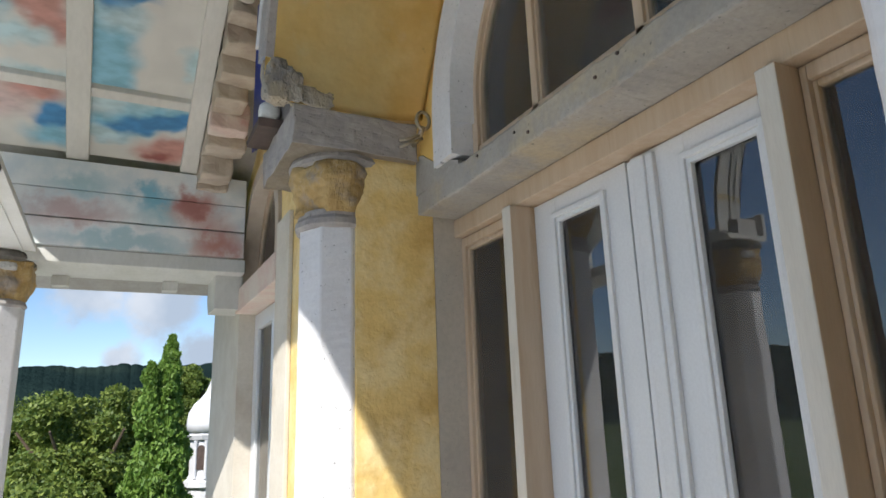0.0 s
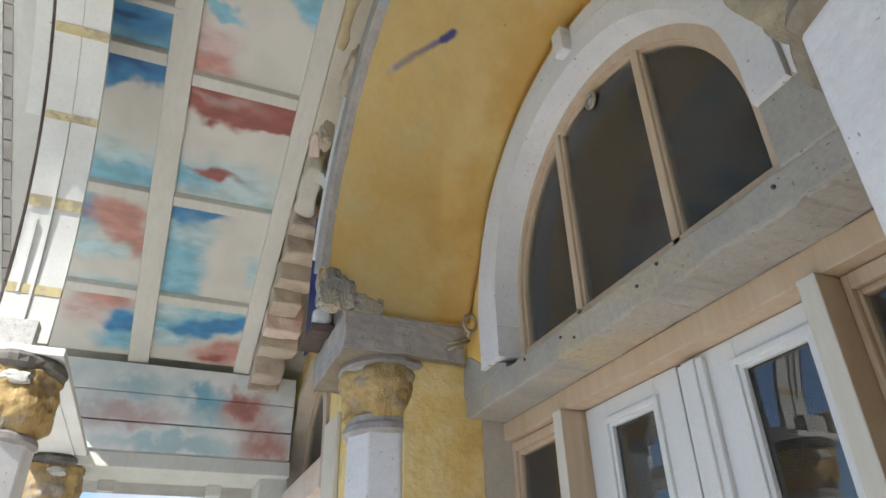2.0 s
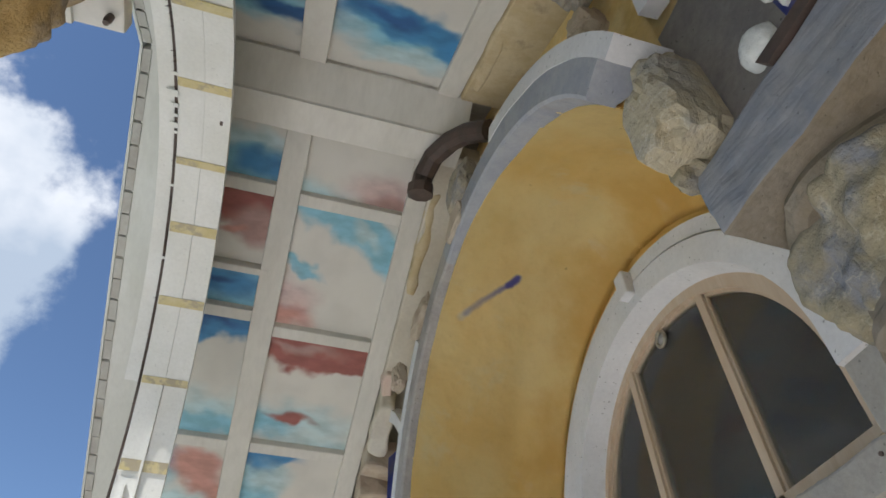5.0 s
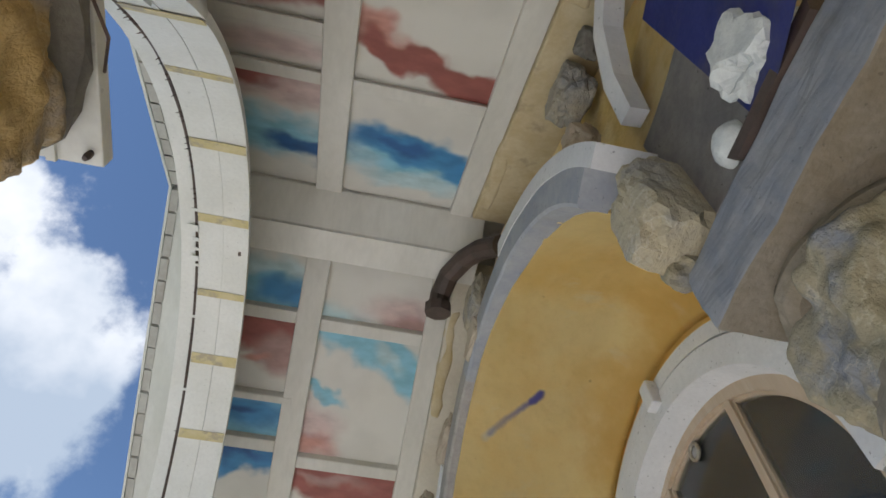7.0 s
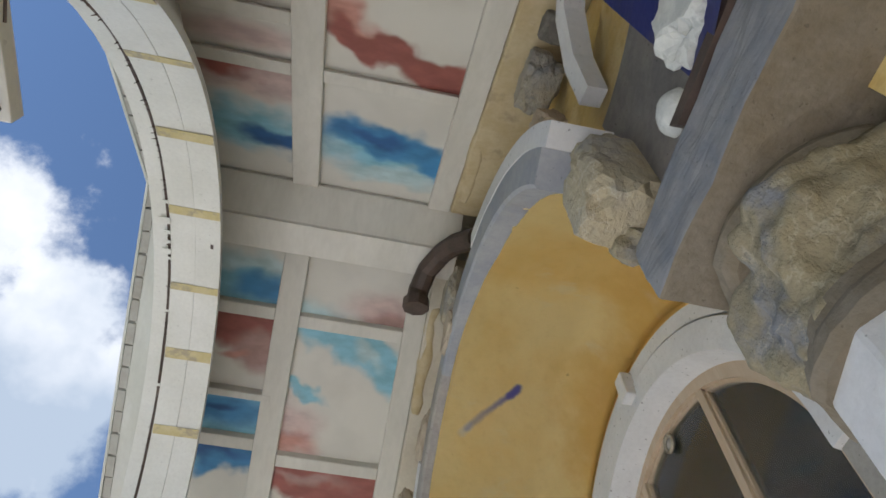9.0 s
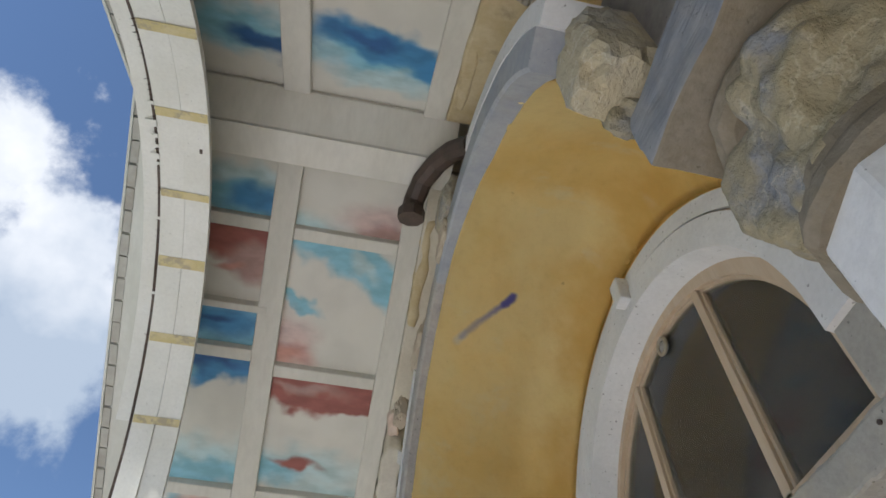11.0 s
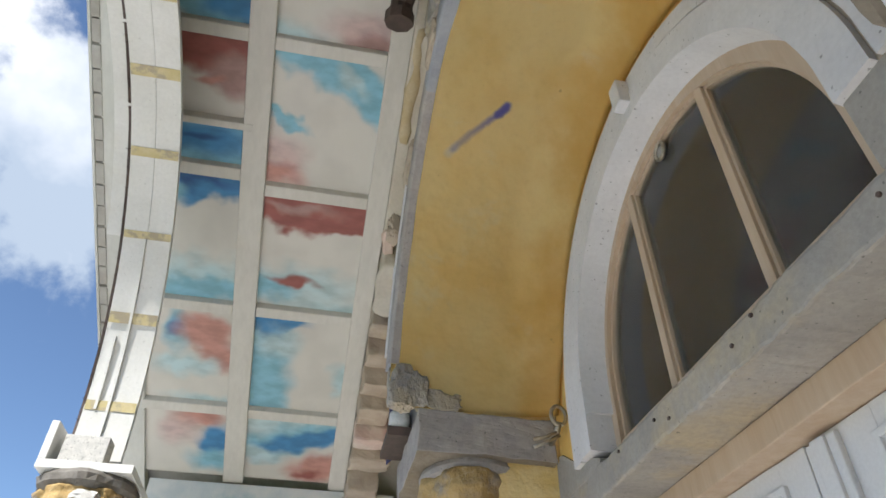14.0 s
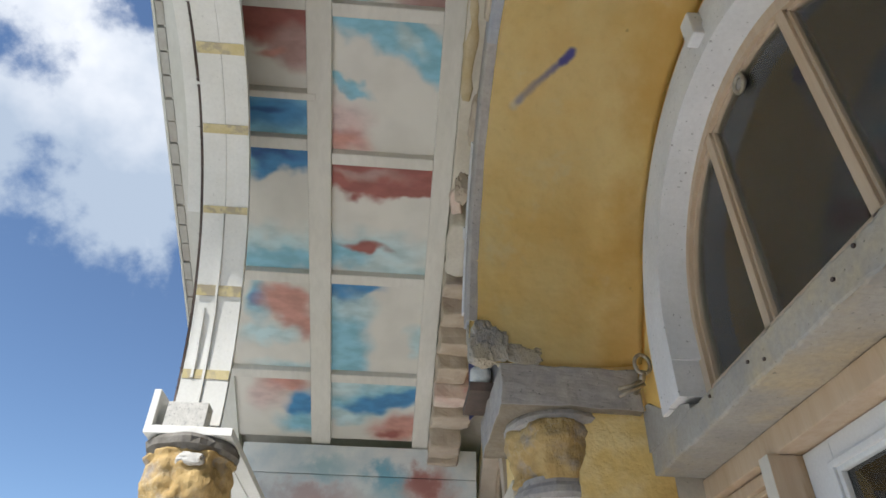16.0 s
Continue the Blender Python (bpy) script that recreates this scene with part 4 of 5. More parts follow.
PAINT_NR = [
    [(SKYBLUE, 0.50, 0.46, 0.52, 0.20, 0.5, -3), (BLUE, 0.48, 0.58, 0.52, 0.15, 0.3, -4), (NAVY, 0.48, 0.60, 0.34, 0.06, 0.6, -4), (BLUE, 0.88, 0.48, 0.22, 0.14, 0.4), (PALE, 0.6, 0.27, 0.3, 0.07, 0.7)],
    [(ROSE, 0.15, 0.34, 0.30, 0.09, 0.5, -18), (RED, 0.40, 0.19, 0.46, 0.10, 0.25, -16), (RED, 0.85, 0.06, 0.34, 0.12, 0.25, -10)],
    [(SKYBLUE, 0.5, 0.4, 0.6, 0.2, 0.5), (ROSE, 0.3, 0.8, 0.4, 0.2, 0.5)],
    [(BLUE, 0.5, 0.5, 0.6, 0.2, 0.5)],
]
PAINT_NL = [
    [(MAUVE, 0.5, 0.92, 0.8, 0.16, 0.5), (RED, 0.25, 1.0, 0.35, 0.10, 0.5), (SKYBLUE, 0.50, 0.50, 0.7, 0.18, 0.5), (NAVY, 0.82, 0.40, 0.38, 0.09, 0.4, -8)],
    [(MAUVE, 0.5, 0.5, 0.6, 0.3, 0.6)],
    [(RED, 0.7, 0.22, 0.6, 0.16, 0.3), (MAUVE, 0.4, 0.5, 0.5, 0.2, 0.5)],
    [(BLUE, 0.5, 0.5, 0.6, 0.2, 0.5)], [(BLUE, 0.5, 0.5, 0.6, 0.2, 0.5)],
]
bm = bmesh.new()
ceiling_mats = ["rib"]
PANEL_UP = 0.045
for rows, paints, x0, x1 in ((FAR_R, PAINT_R, XM1, XR), (FAR_L, PAINT_L, XL, XM0), (NEAR_R, PAINT_NR, XM1, XR), (NEAR_L, PAINT_NL, XL, XM0)):
    for (ya, yb), blobs in zip(rows, paints):
        u0, u1 = (x0, x1) if x0 > -0.5 else (-0.92, x1)
        mt = painted_sky("painted_sky_panel", u0, u1, ya, yb, blobs)
        ceiling_mats.append(mt)
        k = len(ceiling_mats) - 1
        lo, hi = min(ya, yb) - 0.01, max(ya, yb) + 0.01
        vs = []
        for dz in (0.0, 0.03):
            vs += [bm.verts.new((x, y, rib_z(y) + PANEL_UP + dz)) for x, y in ((x0 - 0.01, lo), (x1 + 0.01, lo), (x1 + 0.01, hi), (x0 - 0.01, hi))]
        fs = [bm.faces.new((vs[0], vs[1], vs[2], vs[3])), bm.faces.new((vs[7], vs[6], vs[5], vs[4]))]
        fs += [bm.faces.new((vs[i], vs[4 + i], vs[4 + (i + 1) % 4], vs[(i + 1) % 4])) for i in range(4)]
        for f in fs:
            f.material_index = k
        bmesh.ops.recalc_face_normals(bm, faces=fs)
thing("ceiling", bm, ceiling_mats, "sloping porch ceiling panels painted with blue sky and red clouds", "ceiling", "structure")


def slope_bar(x0, x1, ya, yb, deep=0.05, lift=0.0, bevel=0.004):
    """A bar lying along or across the ceiling slope, its underside flush with the ribs."""
    bm = bmesh.new()
    lo, hi = min(ya, yb), max(ya, yb)
    pts = []
    for y in (lo, hi):
        for x in (x0, x1):
            pts.append((x, y, rib_z(y) - lift))
    lower = [bm.verts.new(pts[i]) for i in (0, 1, 3, 2)]
    upper = [bm.verts.new((pts[i][0], pts[i][1], pts[i][2] + deep + lift)) for i in (0, 1, 3, 2)]
    fs = [bm.faces.new(lower), bm.faces.new(list(reversed(upper)))]
    fs += [bm.faces.new((lower[i], upper[i], upper[(i + 1) % 4], lower[(i + 1) % 4])) for i in range(4)]
    bmesh.ops.recalc_face_normals(bm, faces=fs)
    if bevel:
        bmesh.ops.bevel(bm, geom=bm.edges[:], offset=bevel, segments=1, affect='EDGES')
    return bm


def rib(*args, **kw):
    return thing("ceiling_rib", slope_bar(*args, **kw), "rib", "cream painted wooden rib of the porch ceiling", "ceiling rib", "structure", group="ceiling ribs")


for ya, yb in ((1.95, 5.46), (1.64, -1.9)):
    rib(XM0, XM1, ya, yb)
    rib(XR, 0.53, ya, yb, lift=0.004)
for rows, x0, x1 in ((FAR_R, XM1, XR), (FAR_L, XL, XM0), (NEAR_R, XM1, XR), (NEAR_L, XL, XM0)):
    for (a, b), (c, d2) in zip(rows, rows[1:]):
        ext = 0.06 if (abs(b - 2.90) < 0.01) else 0.0
        rib(x0 + 0.001, x1 - 0.001 + ext, b, c, lift=-0.004 if not ext else 0.004)

bm = prism(bmesh.new(), [(1.975, 5.20), (1.77, 5.20), (1.765, 5.22), (1.585, 5.375), (1.585, 5.56), (1.975, 5.56)], -0.98, 0.62)
thing("ridge_beam", bm, "rib", "cream painted ridge beam across the porch ceiling", "beam", "structure")

# painted end beam
def painted_board(name, x0, x1, z0, z1, blobs):
    """Like painted_sky, on an upright board: v runs down from z1 to z0."""
    m, nt, bsdf = blank(name, 0.6)
    geo = nt.nodes.new("ShaderNodeNewGeometry")
    sep = nt.nodes.new("ShaderNodeSeparateXYZ")
    pos = geo.outputs["Position"]
    nt.links.new(pos, sep.inputs["Vector"])
    n1 = calc(nt, 'SUBTRACT', tex_noise(nt, 6.0, 5.0, 0.6, vec=pos), 0.5)
    u = calc(nt, 'ADD', calc(nt, 'DIVIDE', calc(nt, 'SUBTRACT', sep.outputs["X"], x0), x1 - x0), calc(nt, 'MULTIPLY', n1, 0.3))
    v = calc(nt, 'ADD', calc(nt, 'DIVIDE', calc(nt, 'SUBTRACT', z1, sep.outputs["Z"]), z1 - z0), calc(nt, 'MULTIPLY', n1, 0.6))
    col = mixed(nt, ranged(nt, tex_noise(nt, 5.0, 4.0, 0.6, vec=pos), 0.35, 0.7), (0.74, 0.74, 0.71), (0.60, 0.64, 0.64))
    for colour, cu, cv, ru, rv, soft in blobs:
        du = calc(nt, 'DIVIDE', calc(nt, 'SUBTRACT', u, cu), ru)
        dv = calc(nt, 'DIVIDE', calc(nt, 'SUBTRACT', v, cv), rv)
        dd = calc(nt, 'SQRT', calc(nt, 'ADD', calc(nt, 'MULTIPLY', du, du), calc(nt, 'MULTIPLY', dv, dv)))
        col = mixed(nt, calc(nt, 'SUBTRACT', 1.0, ranged(nt, dd, 1.0 - soft, 1.0 + soft)), col, colour)
    nt.links.new(col, bsdf.inputs["Base Color"])
    nt.links.new(bumped(nt, tex_noise(nt, 40.0, 4.0, 0.6, vec=pos), 0.25, 0.002), bsdf.inputs["Normal"])
    return m


END = painted_board("painted_end_boards", -0.62, 0.78, 2.95, 3.62, [
    (PALE, 0.25, 0.25, 0.14, 0.12, 0.8), (PALE, 0.62, 0.42, 0.14, 0.20, 0.8), (SKYBLUE, 0.60, 0.30, 0.09, 0.12, 0.8),
    (ROSE, 0.82, 0.36, 0.13, 0.22, 0.6), ((0.36, 0.15, 0.13), 0.80, 0.34, 0.07, 0.12, 0.8), (MAUVE, 0.20, 0.55, 0.22, 0.12, 0.9), (ROSE, 0.95, 0.80, 0.12, 0.25, 0.8), (PALE, 0.45, 0.85, 0.3, 0.1, 0.6)])
beam = holder("end_beam", "boarded end beam painted with pale clouds", "beam", (0.0, 5.5, 2.8), "structure")
for z0, z1 in ((3.20, 3.42), (3.42, 3.66), (2.98, 3.193)):
    part("board", boxed(-0.95, 0.93, 5.44, 5.50, z0 + 0.003, z1 - 0.003, bevel=0.004), END, beam)
part("beam_underside", boxed(-0.95, 0.95, 5.46, 6.05, 2.86, 2.97, bevel=0.008), "soffit", beam)
for x in (-0.46, 0.36):
    part("dentil", boxed(x, x + 0.12, 5.96, 6.07, 2.775, 2.858, bevel=0.006), "soffit", beam)
part("bracket", prism(bmesh.new(), [(5.60, 2.858), (6.07, 2.858), (6.07, 2.70), (5.98, 2.58), (5.60, 2.58)], 0.74, 0.965), "soffit", beam)

# ---- outer arch of the porch, with its boards and tape ----
AY, AZ, AR = 1.80, 3.02, 1.715
X_IN, X_OUT = -0.65, -0.90
frieze = holder("porch_arch", "white boarded porch arch with strips of masking tape", "arch", (-0.78, AY, 3.0), "structure")
TAPES = [9.7, 25.2, 40.8, 55.8, 70.2, 83.8, 99.5, 115.9, 133.2, 149, 164]
ends = [0.0] + TAPES + [180.0]
for a0, a1 in zip(ends, ends[1:]):
    for xa, xb in ((X_OUT, -0.7762), (-0.7748, X_IN)):
        sag = 0.003 * math.sin(a0 * 1.7 + xa * 9)
        part("board", arc_band(bmesh.new(), AY, AZ, AR + sag, AR + 0.035, xa, xb, a0=a0 + 0.05, a1=a1 - 0.05, n=10), "white", frieze)
for k, a in enumerate(TAPES):
    bm = arc_band(bmesh.new(), AY, AZ, AR - 0.006, AR - 0.0035, X_OUT + 0.003, X_IN - 0.002, a0=a - 0.85, a1=a + 0.85 + 0.35 * math.sin(k * 2.1), n=4, rag=0.0006)
    part("tape_strip", bm, "tape", frieze)
# dark patch on the board surface, drawn for the shade in a hole
part("hole_spot", arc_band(bmesh.new(), AY, AZ, AR - 0.002, AR + 0.001, -0.70, -0.685, a0=92.4, a1=93.3, n=2), "rust", frieze, "small dark spot standing for a hole in the board")
# raised fillets on the lower boards
for a0, a1, xs in ((2, 40, (-0.785,)), (152, 178, (-0.785,)), (9, 22, (-0.845,))):
    for x in xs:
        bm = arc_band(bmesh.new(), AY, AZ, AR - 0.012, AR + 0.002, x - 0.007, x + 0.007, a0=a0, a1=a1, n=14)
        part("fillet", bm, "white", frieze)
# torn scraps of bright foil at the crown
for a, wd in ((97.0, 0.05), (94.6, 0.03), (92.6, 0.022), (90.6, 0.04), (89.2, 0.02), (101.0, 0.025), (78.5, 0.02), (64.0, 0.018)):
    bm = arc_band(bmesh.new(), AY, AZ, AR - 0.010, AR - 0.007, X_OUT - wd, X_OUT + 0.004, a0=a - wd * 14, a1=a + wd * 12, n=5, rag=0.004)
    part("foil_scrap", bm, "white", frieze, "torn scrap of white foil")
# tympanum board above the arch
bm = bmesh.new()
arcp = [(AY + (AR + 0.012) * math.cos(radians(a)), AZ + (AR + 0.012) * math.sin(radians(a))) for a in range(180, 39, -5)]
foot = arcp[-1][0]
prism(bm, [(foot, rib_z(foot) + 0.06), (Y0, Z_RIDGE + 0.06), (-1.9, rib_z(-1.9) + 0.06), (-1.9, 3.25), (arcp[0][0], 3.25)] + [p for p in arcp if p[1] > 3.26], -0.99, -0.918)
thing("gable_board", bm, "white", "white boarded gable above the porch arch", "gable", "structure")
# dark band with spikes, drawn in place of the shadowed gap behind the arch
bm = arc_band(bmesh.new(), AY, AZ, AR + 0.004, AR + 0.2, X_OUT - 0.016, X_OUT - 0.004, a0=0, a1=180, n=160, rag=0.006)
for k in range(150):
    if noise.noise((k * 0.37, 9.0, 1.0)) < 0.0:
        continue
    a = radians(3 + 174 * k / 149 + 0.5 * math.sin(k * 12.9))
    r = AR - 0.008 - 0.02 * abs(noise.noise((k * 0.9, 3.0, 0.0)))
    x = X_OUT - 0.012 - 0.02 * abs(noise.noise((k * 1.7, 0.0, 5.0)))
    tube(bm, [(X_OUT - 0.004, AY + AR * math.cos(a), AZ + AR * math.sin(a)), (x, AY + r * math.cos(a + 0.004), AZ + r * math.sin(a + 0.004))], 0.004, n=4, r_end=0.001)
thing("arch_gap_strip", bm, "rust", "dark jagged strip standing in for the shaded gap along the porch arch", "trim", "structure")

# ---- roof ----
roof = holder("roof", "tiled gable roof with grey boarded soffit", "roof", (0, Y0, 5.6), "structure")
for ya, yb in ((Y0, 7.2), (Y0, -3.6)):
    part("soffit", slope_bar(-1.245, -1.0, ya, yb, deep=0.10, lift=-0.01, bevel=0), "soffit", roof)
    part("roof_deck", slope_bar(-1.27, 6.0, ya, yb, deep=0.30, lift=-0.16, bevel=0), "tile", roof)
    part("verge_board", slope_bar(-1.30, -1.285, ya, yb, deep=0.16, lift=0.01, bevel=0), "soffit", roof)
pitch = 0.128
for s in (1, -1):
    for i in range(40):
        y = Y0 + s * (0.02 + pitch * i)
        bm = slope_bar(-1.284, -1.236, y, y + s * (pitch - 0.012), deep=0.08, lift=0.004 * math.sin(i * 2.3), bevel=0)
        part("tile", bm, "tile", roof)

# ---- outer columns with their white boards ----
def outer_column(yc, seed):
    c = holder("outer_column", "white plastered column with rough broken stone capital", "column", (-0.75, yc, 0.0), group="outer columns of the porch")
    bm = turned(bmesh.new(), -0.75, yc, [(0.185, 0.0), (0.178, 2.52)], n=8, phase=0.3)
    bmesh.ops.bevel(bm, geom=[e for e in bm.edges if abs(e.verts[0].co.z - e.verts[1].co.z) > 1], offset=0.007, segments=2, affect='EDGES')
    part("shaft", bm, "white_plaster", c)
    part("necking", turned(bmesh.new(), -0.75, yc, [(0.165, 2.515), (0.185, 2.535), (0.18, 2.56), (0.165, 2.575)], n=28, rough=0.04, seed=seed), "stone", c)
    top = part("capital", hewn(bmesh.new(), -0.75, yc, [(0.165, 2.57), (0.19, 2.62), (0.215, 2.69), (0.215, 2.76), (0.20, 2.82), (0.215, 2.85)], seed=seed + 2, depth=0.05), "ochre_stone", c, "broken ochre stone capital", smooth=True)
    part("chip", lump(bmesh.new(), (-0.70, yc - 0.19, 2.80), (0.075, 0.04, 0.035), seed=seed + 4, detail=3), "granite", top, "pale broken stone chip")
    part("abacus_ring", turned(bmesh.new(), -0.75, yc, [(0.20, 2.845), (0.228, 2.87), (0.23, 2.90), (0.21, 2.925)], n=36, rough=0.09, seed=seed + 5), "dark_stone", c, "weathered dark stone ring")
    return c


outer_column(3.53, 1.0)
outer_column(mirror(3.53), 4.0)
outer_column(5.62, 9.0)
outer_column(mirror(5.62), 12.0)


def outer_beam(y0, y1):
    b = holder("porch_beam", "white boarded beam from column to column", "beam", (-0.75, (y0 + y1) / 2, 2.93), "structure", group="porch beams")
    part("bottom_board", boxed(-0.96, -0.535, y0, y1, 2.925, 2.965, bevel=0.003), "white", b)
    part("side_board", boxed(-0.96, -0.925, y0, y1, 2.966, 3.15 if y0 > 0 else 3.2, bevel=0.003), "white", b)
    for x in (-0.62, -0.86):
        part("fillet", boxed(x - 0.008, x + 0.008, y0 + 0.3, y1, 2.916, 2.926), "white", b)
    return b


outer_beam(3.345, 5.75)
outer_beam(mirror(5.75), mirror(3.305))
for y in (3.37, mirror(3.37) - 0.2):
    bm = boxed(-0.885, -0.685, y, y + 0.10, 2.967, 3.10, bevel=0.004)
    thing("granite_block", bm, "granite", "small speckled granite block on the white board", "stone block")

# ---- cornice steps under the ceiling ----
for ya, yb in ((1.99, 3.4), (1.57, -1.9)):
    thing("cornice_strip", slope_bar(0.532, 0.81, ya, yb, deep=0.1, lift=0.05, bevel=0.008), "cream_plaster" if ya > 1.8 else "sand_plaster", "tan plaster strip between ceiling and wall", "cornice", "structure")
def worn(bm, cuts, amount, scale=11):
    """Breaks up a smooth block: more vertices, pushed about unevenly."""
    bmesh.ops.subdivide_edges(bm, edges=[e for e in bm.edges if e.calc_length() > 0.05], cuts=cuts, use_grid_fill=True)
    for v in bm.verts:
        v.co += Vector((noise.noise(v.co * scale), noise.noise(v.co * scale + Vector((3, 0, 0))), noise.noise(v.co * scale + Vector((0, 3, 0))))) * amount
    return bm


y = 3.88
for i, step in enumerate((0.19, 0.23, 0.20, 0.25, 0.18, 0.22, 0.24, 0.16)):
    z = rib_z(y + step)
    bm = boxed(0.534, 0.80 + 0.04 * math.sin(i * 1.7), y, y + step - 0.002, z - 0.12 - 0.02 * math.sin(i * 3.3), z + 0.09, bevel=0.02)
    thing("cornice_block", worn(bm, 4, 0.018), "pink" if i == 4 else "brown", "stepped tan plaster block of the cornice", "cornice block", "structure", group="cornice blocks")
    y += step
for y0, y1, x1, drop, mt in ((3.52, 3.86, 0.66, 0.17, "cream_plaster"), (3.36, 3.51, 0.62, 0.10, "pink"), (2.22, 2.86, 0.60, 0.06, "sand_plaster"), (0.84, 1.46, 0.61, 0.05, "sand_plaster"), (-0.6, 0.16, 0.63, 0.07, "sand_plaster")):
    bm = slope_bar(0.534, x1, y0, y1, deep=0.05, lift=drop, bevel=0.012)
    thing("cornice_patch", worn(bm, 8, 0.03, 8), mt, "patched tan plaster piece between ceiling and arch", "cornice", "structure", group="cornice patches", smooth=True)

# ---- stones, balls and fittings on the facade ----
def stone(c, size, seed, label, mat="rock", name="broken_stone", detail=4):
    return thing(name, lump(bmesh.new(), c, size, seed=seed, detail=detail), mat, label, "stone", "structure")


stone((0.70, 3.12, 3.385), (0.12, 0.06, 0.14), 3.0, "broken grey stone at the foot of the arch")
stone((0.86, 3.125, 3.32), (0.15, 0.035, 0.07), 5.0, "rough broken plaster edge above the impost")
stone((0.66, 3.11, 3.31), (0.07, 0.06, 0.07), 6.0, "small broken stone on the impost edge")
stone((0.755, 0.475, 3.505), (0.155, 0.125, 0.25), 8.0, "large ochre-grey broken stone at the foot of the arch", "pale_rock")
stone((0.80, 0.53, 3.33), (0.10, 0.06, 0.10), 12.0, "broken stone wedged above the impost", "ochre_rock")
stone((0.605, 1.95, 4.66), (0.04, 0.15, 0.12), 51.0, "crumbling brown stone over the arch ring", "brown")
stone((0.62, 1.86, 4.85), (0.08, 0.17, 0.17), 15.0, "crumbling brown stone at the crown of the arch")
stone((0.57, 3.10, 4.42), (0.05, 0.08, 0.10), 17.0, "brown stone lump under the ceiling edge", "brown")
stone((0.62, 2.72, 4.62), (0.05, 0.20, 0.09), 19.0, "brown stone lump under the ceiling edge", "brown")
stone((0.69, 0.53, 4.62), (0.09, 0.15, 0.13), 21.0, "rough ochre rock above the arch", "rock")
stone((0.66, 0.27, 4.50), (0.06, 0.07, 0.07), 23.0, "small dark stone in a gap above the arch", "dark_stone")
stone((0.74, 0.66, 4.42), (0.08, 0.09, 0.10), 25.0, "rough brown stone beside the arch moulding", "brown")

for s in (1, -1):
    yy = (lambda v: v) if s > 0 else mirror
    thing("ball_tray", prism(bmesh.new(), [(yy(3.42), 3.312), (yy(3.80), 3.312), (yy(3.78), 3.27), (yy(3.44), 3.27)], 0.645 if s > 0 else 0.745, 0.86), "rust", "dark brown metal tray on the impost block", "tray")
    thing("stone_ball", lump(bmesh.new(), (0.71 if s > 0 else 0.79, yy(3.475) + (0 if s > 0 else 0.035), 3.315 + 0.055), (0.065, 0.065, 0.066), seed=30 + s, amount=0.06), "marble", "small round white stone ball on a metal tray", "stone ball", smooth=True)
thing("crystal_rock", lump(bmesh.new(), (0.83, 0.005, 3.45), (0.145, 0.135, 0.155), seed=33, amount=0.5, detail=4), "marble", "jagged lump of white crystalline rock on the tray", "rock")
stone((0.74, 3.70, 3.37), (0.07, 0.07, 0.07), 41.0, "white crystalline rock on the tray", "marble", "crystal_rock")

# painted spandrels above the imposts
for s in (1, -1):
    yy = (lambda v: v) if s > 0 else mirror
    bm = bmesh.new()
    cols = []
    for i in range(9):
        f = i / 8
        y = 3.20 + 0.66 * f
        x = 0.79 - 0.10 * f * f
        cols.append([bm.verts.new((x, yy(y), z)) for z in (3.27, 3.74, 3.92, 4.3)])
    for i, (p, q) in enumerate(zip(cols, cols[1:])):
        for k in range(3):
            fc = bm.faces.new((p[k], q[k], q[k + 1], p[k + 1]))
            fc.material_index = 1 if i >= 4 else 2 if k == 2 else 0
    bmesh.ops.solidify(bm, geom=bm.faces[:], thickness=0.02)
    thing("painted_spandrel", bm, ["stone", "blue", "ochre_rough"], "curved blue painted plaster spandrel beside the arch", "spandrel", "structure", smooth=False)
    # plaster ribs rising beside the spandrel
    bm = tube(bmesh.new(), [(0.74, yy(3.28), 3.95), (0.71, yy(3.33), 4.15), (0.675, yy(3.45), 4.35), (0.66, yy(3.62), 4.5)], 0.052, n=4, r_end=0.060)
    thing("plaster_rib", bm, "white_plaster", "white plaster rib rising from the arch moulding", "moulding", "structure")

# black pipe elbow at the crown
bm = tube(bmesh.new(), [(0.66, 1.50, 4.93), (0.58, 1.62, 5.05), (0.52, 1.75, 5.13), (0.46, 1.90, 5.16), (0.43, 2.02, 5.11), (0.425, 2.07, 5.02)], 0.062, n=10)
tube(bm, [(0.425, 2.05, 5.05), (0.425, 2.075, 4.99)], 0.08, n=8)
thing("pipe_elbow", bm, "rust", "dark brown curved pipe end at the crown of the arch", "pipe", "structure")

# eye bolt with its shackle on the jamb
hook = holder("eye_bolt", "worn steel eye bolt with shackle above the lintel", "eye bolt", (1.437, 3.12, 3.14))
bm = bmesh.new()
tube(bm, [(1.437 + 0.038 * math.cos(a), 2.975, 3.235 + 0.05 * math.sin(a)) for a in [radians(k) for k in range(-80, 271, 14)]], 0.010, n=8)
part("eye", bm, "steel", hook, smooth=True)
shank = part("bolt", tube(bmesh.new(), [(1.437, 2.975, 3.20), (1.427, 2.99, 3.16), (1.432, 3.12, 3.14)], 0.016, n=8), "steel", hook, smooth=True)
bm = bmesh.new()
for dz in (-0.012, 0.012):
    tube(bm, [(1.437, 2.99, 3.15 + dz), (1.372, 2.99, 3.115 + dz), (1.302, 2.985, 3.085 + dz * 1.6)], 0.009, n=8)
part("shackle", bm, "steel", shank, smooth=True)

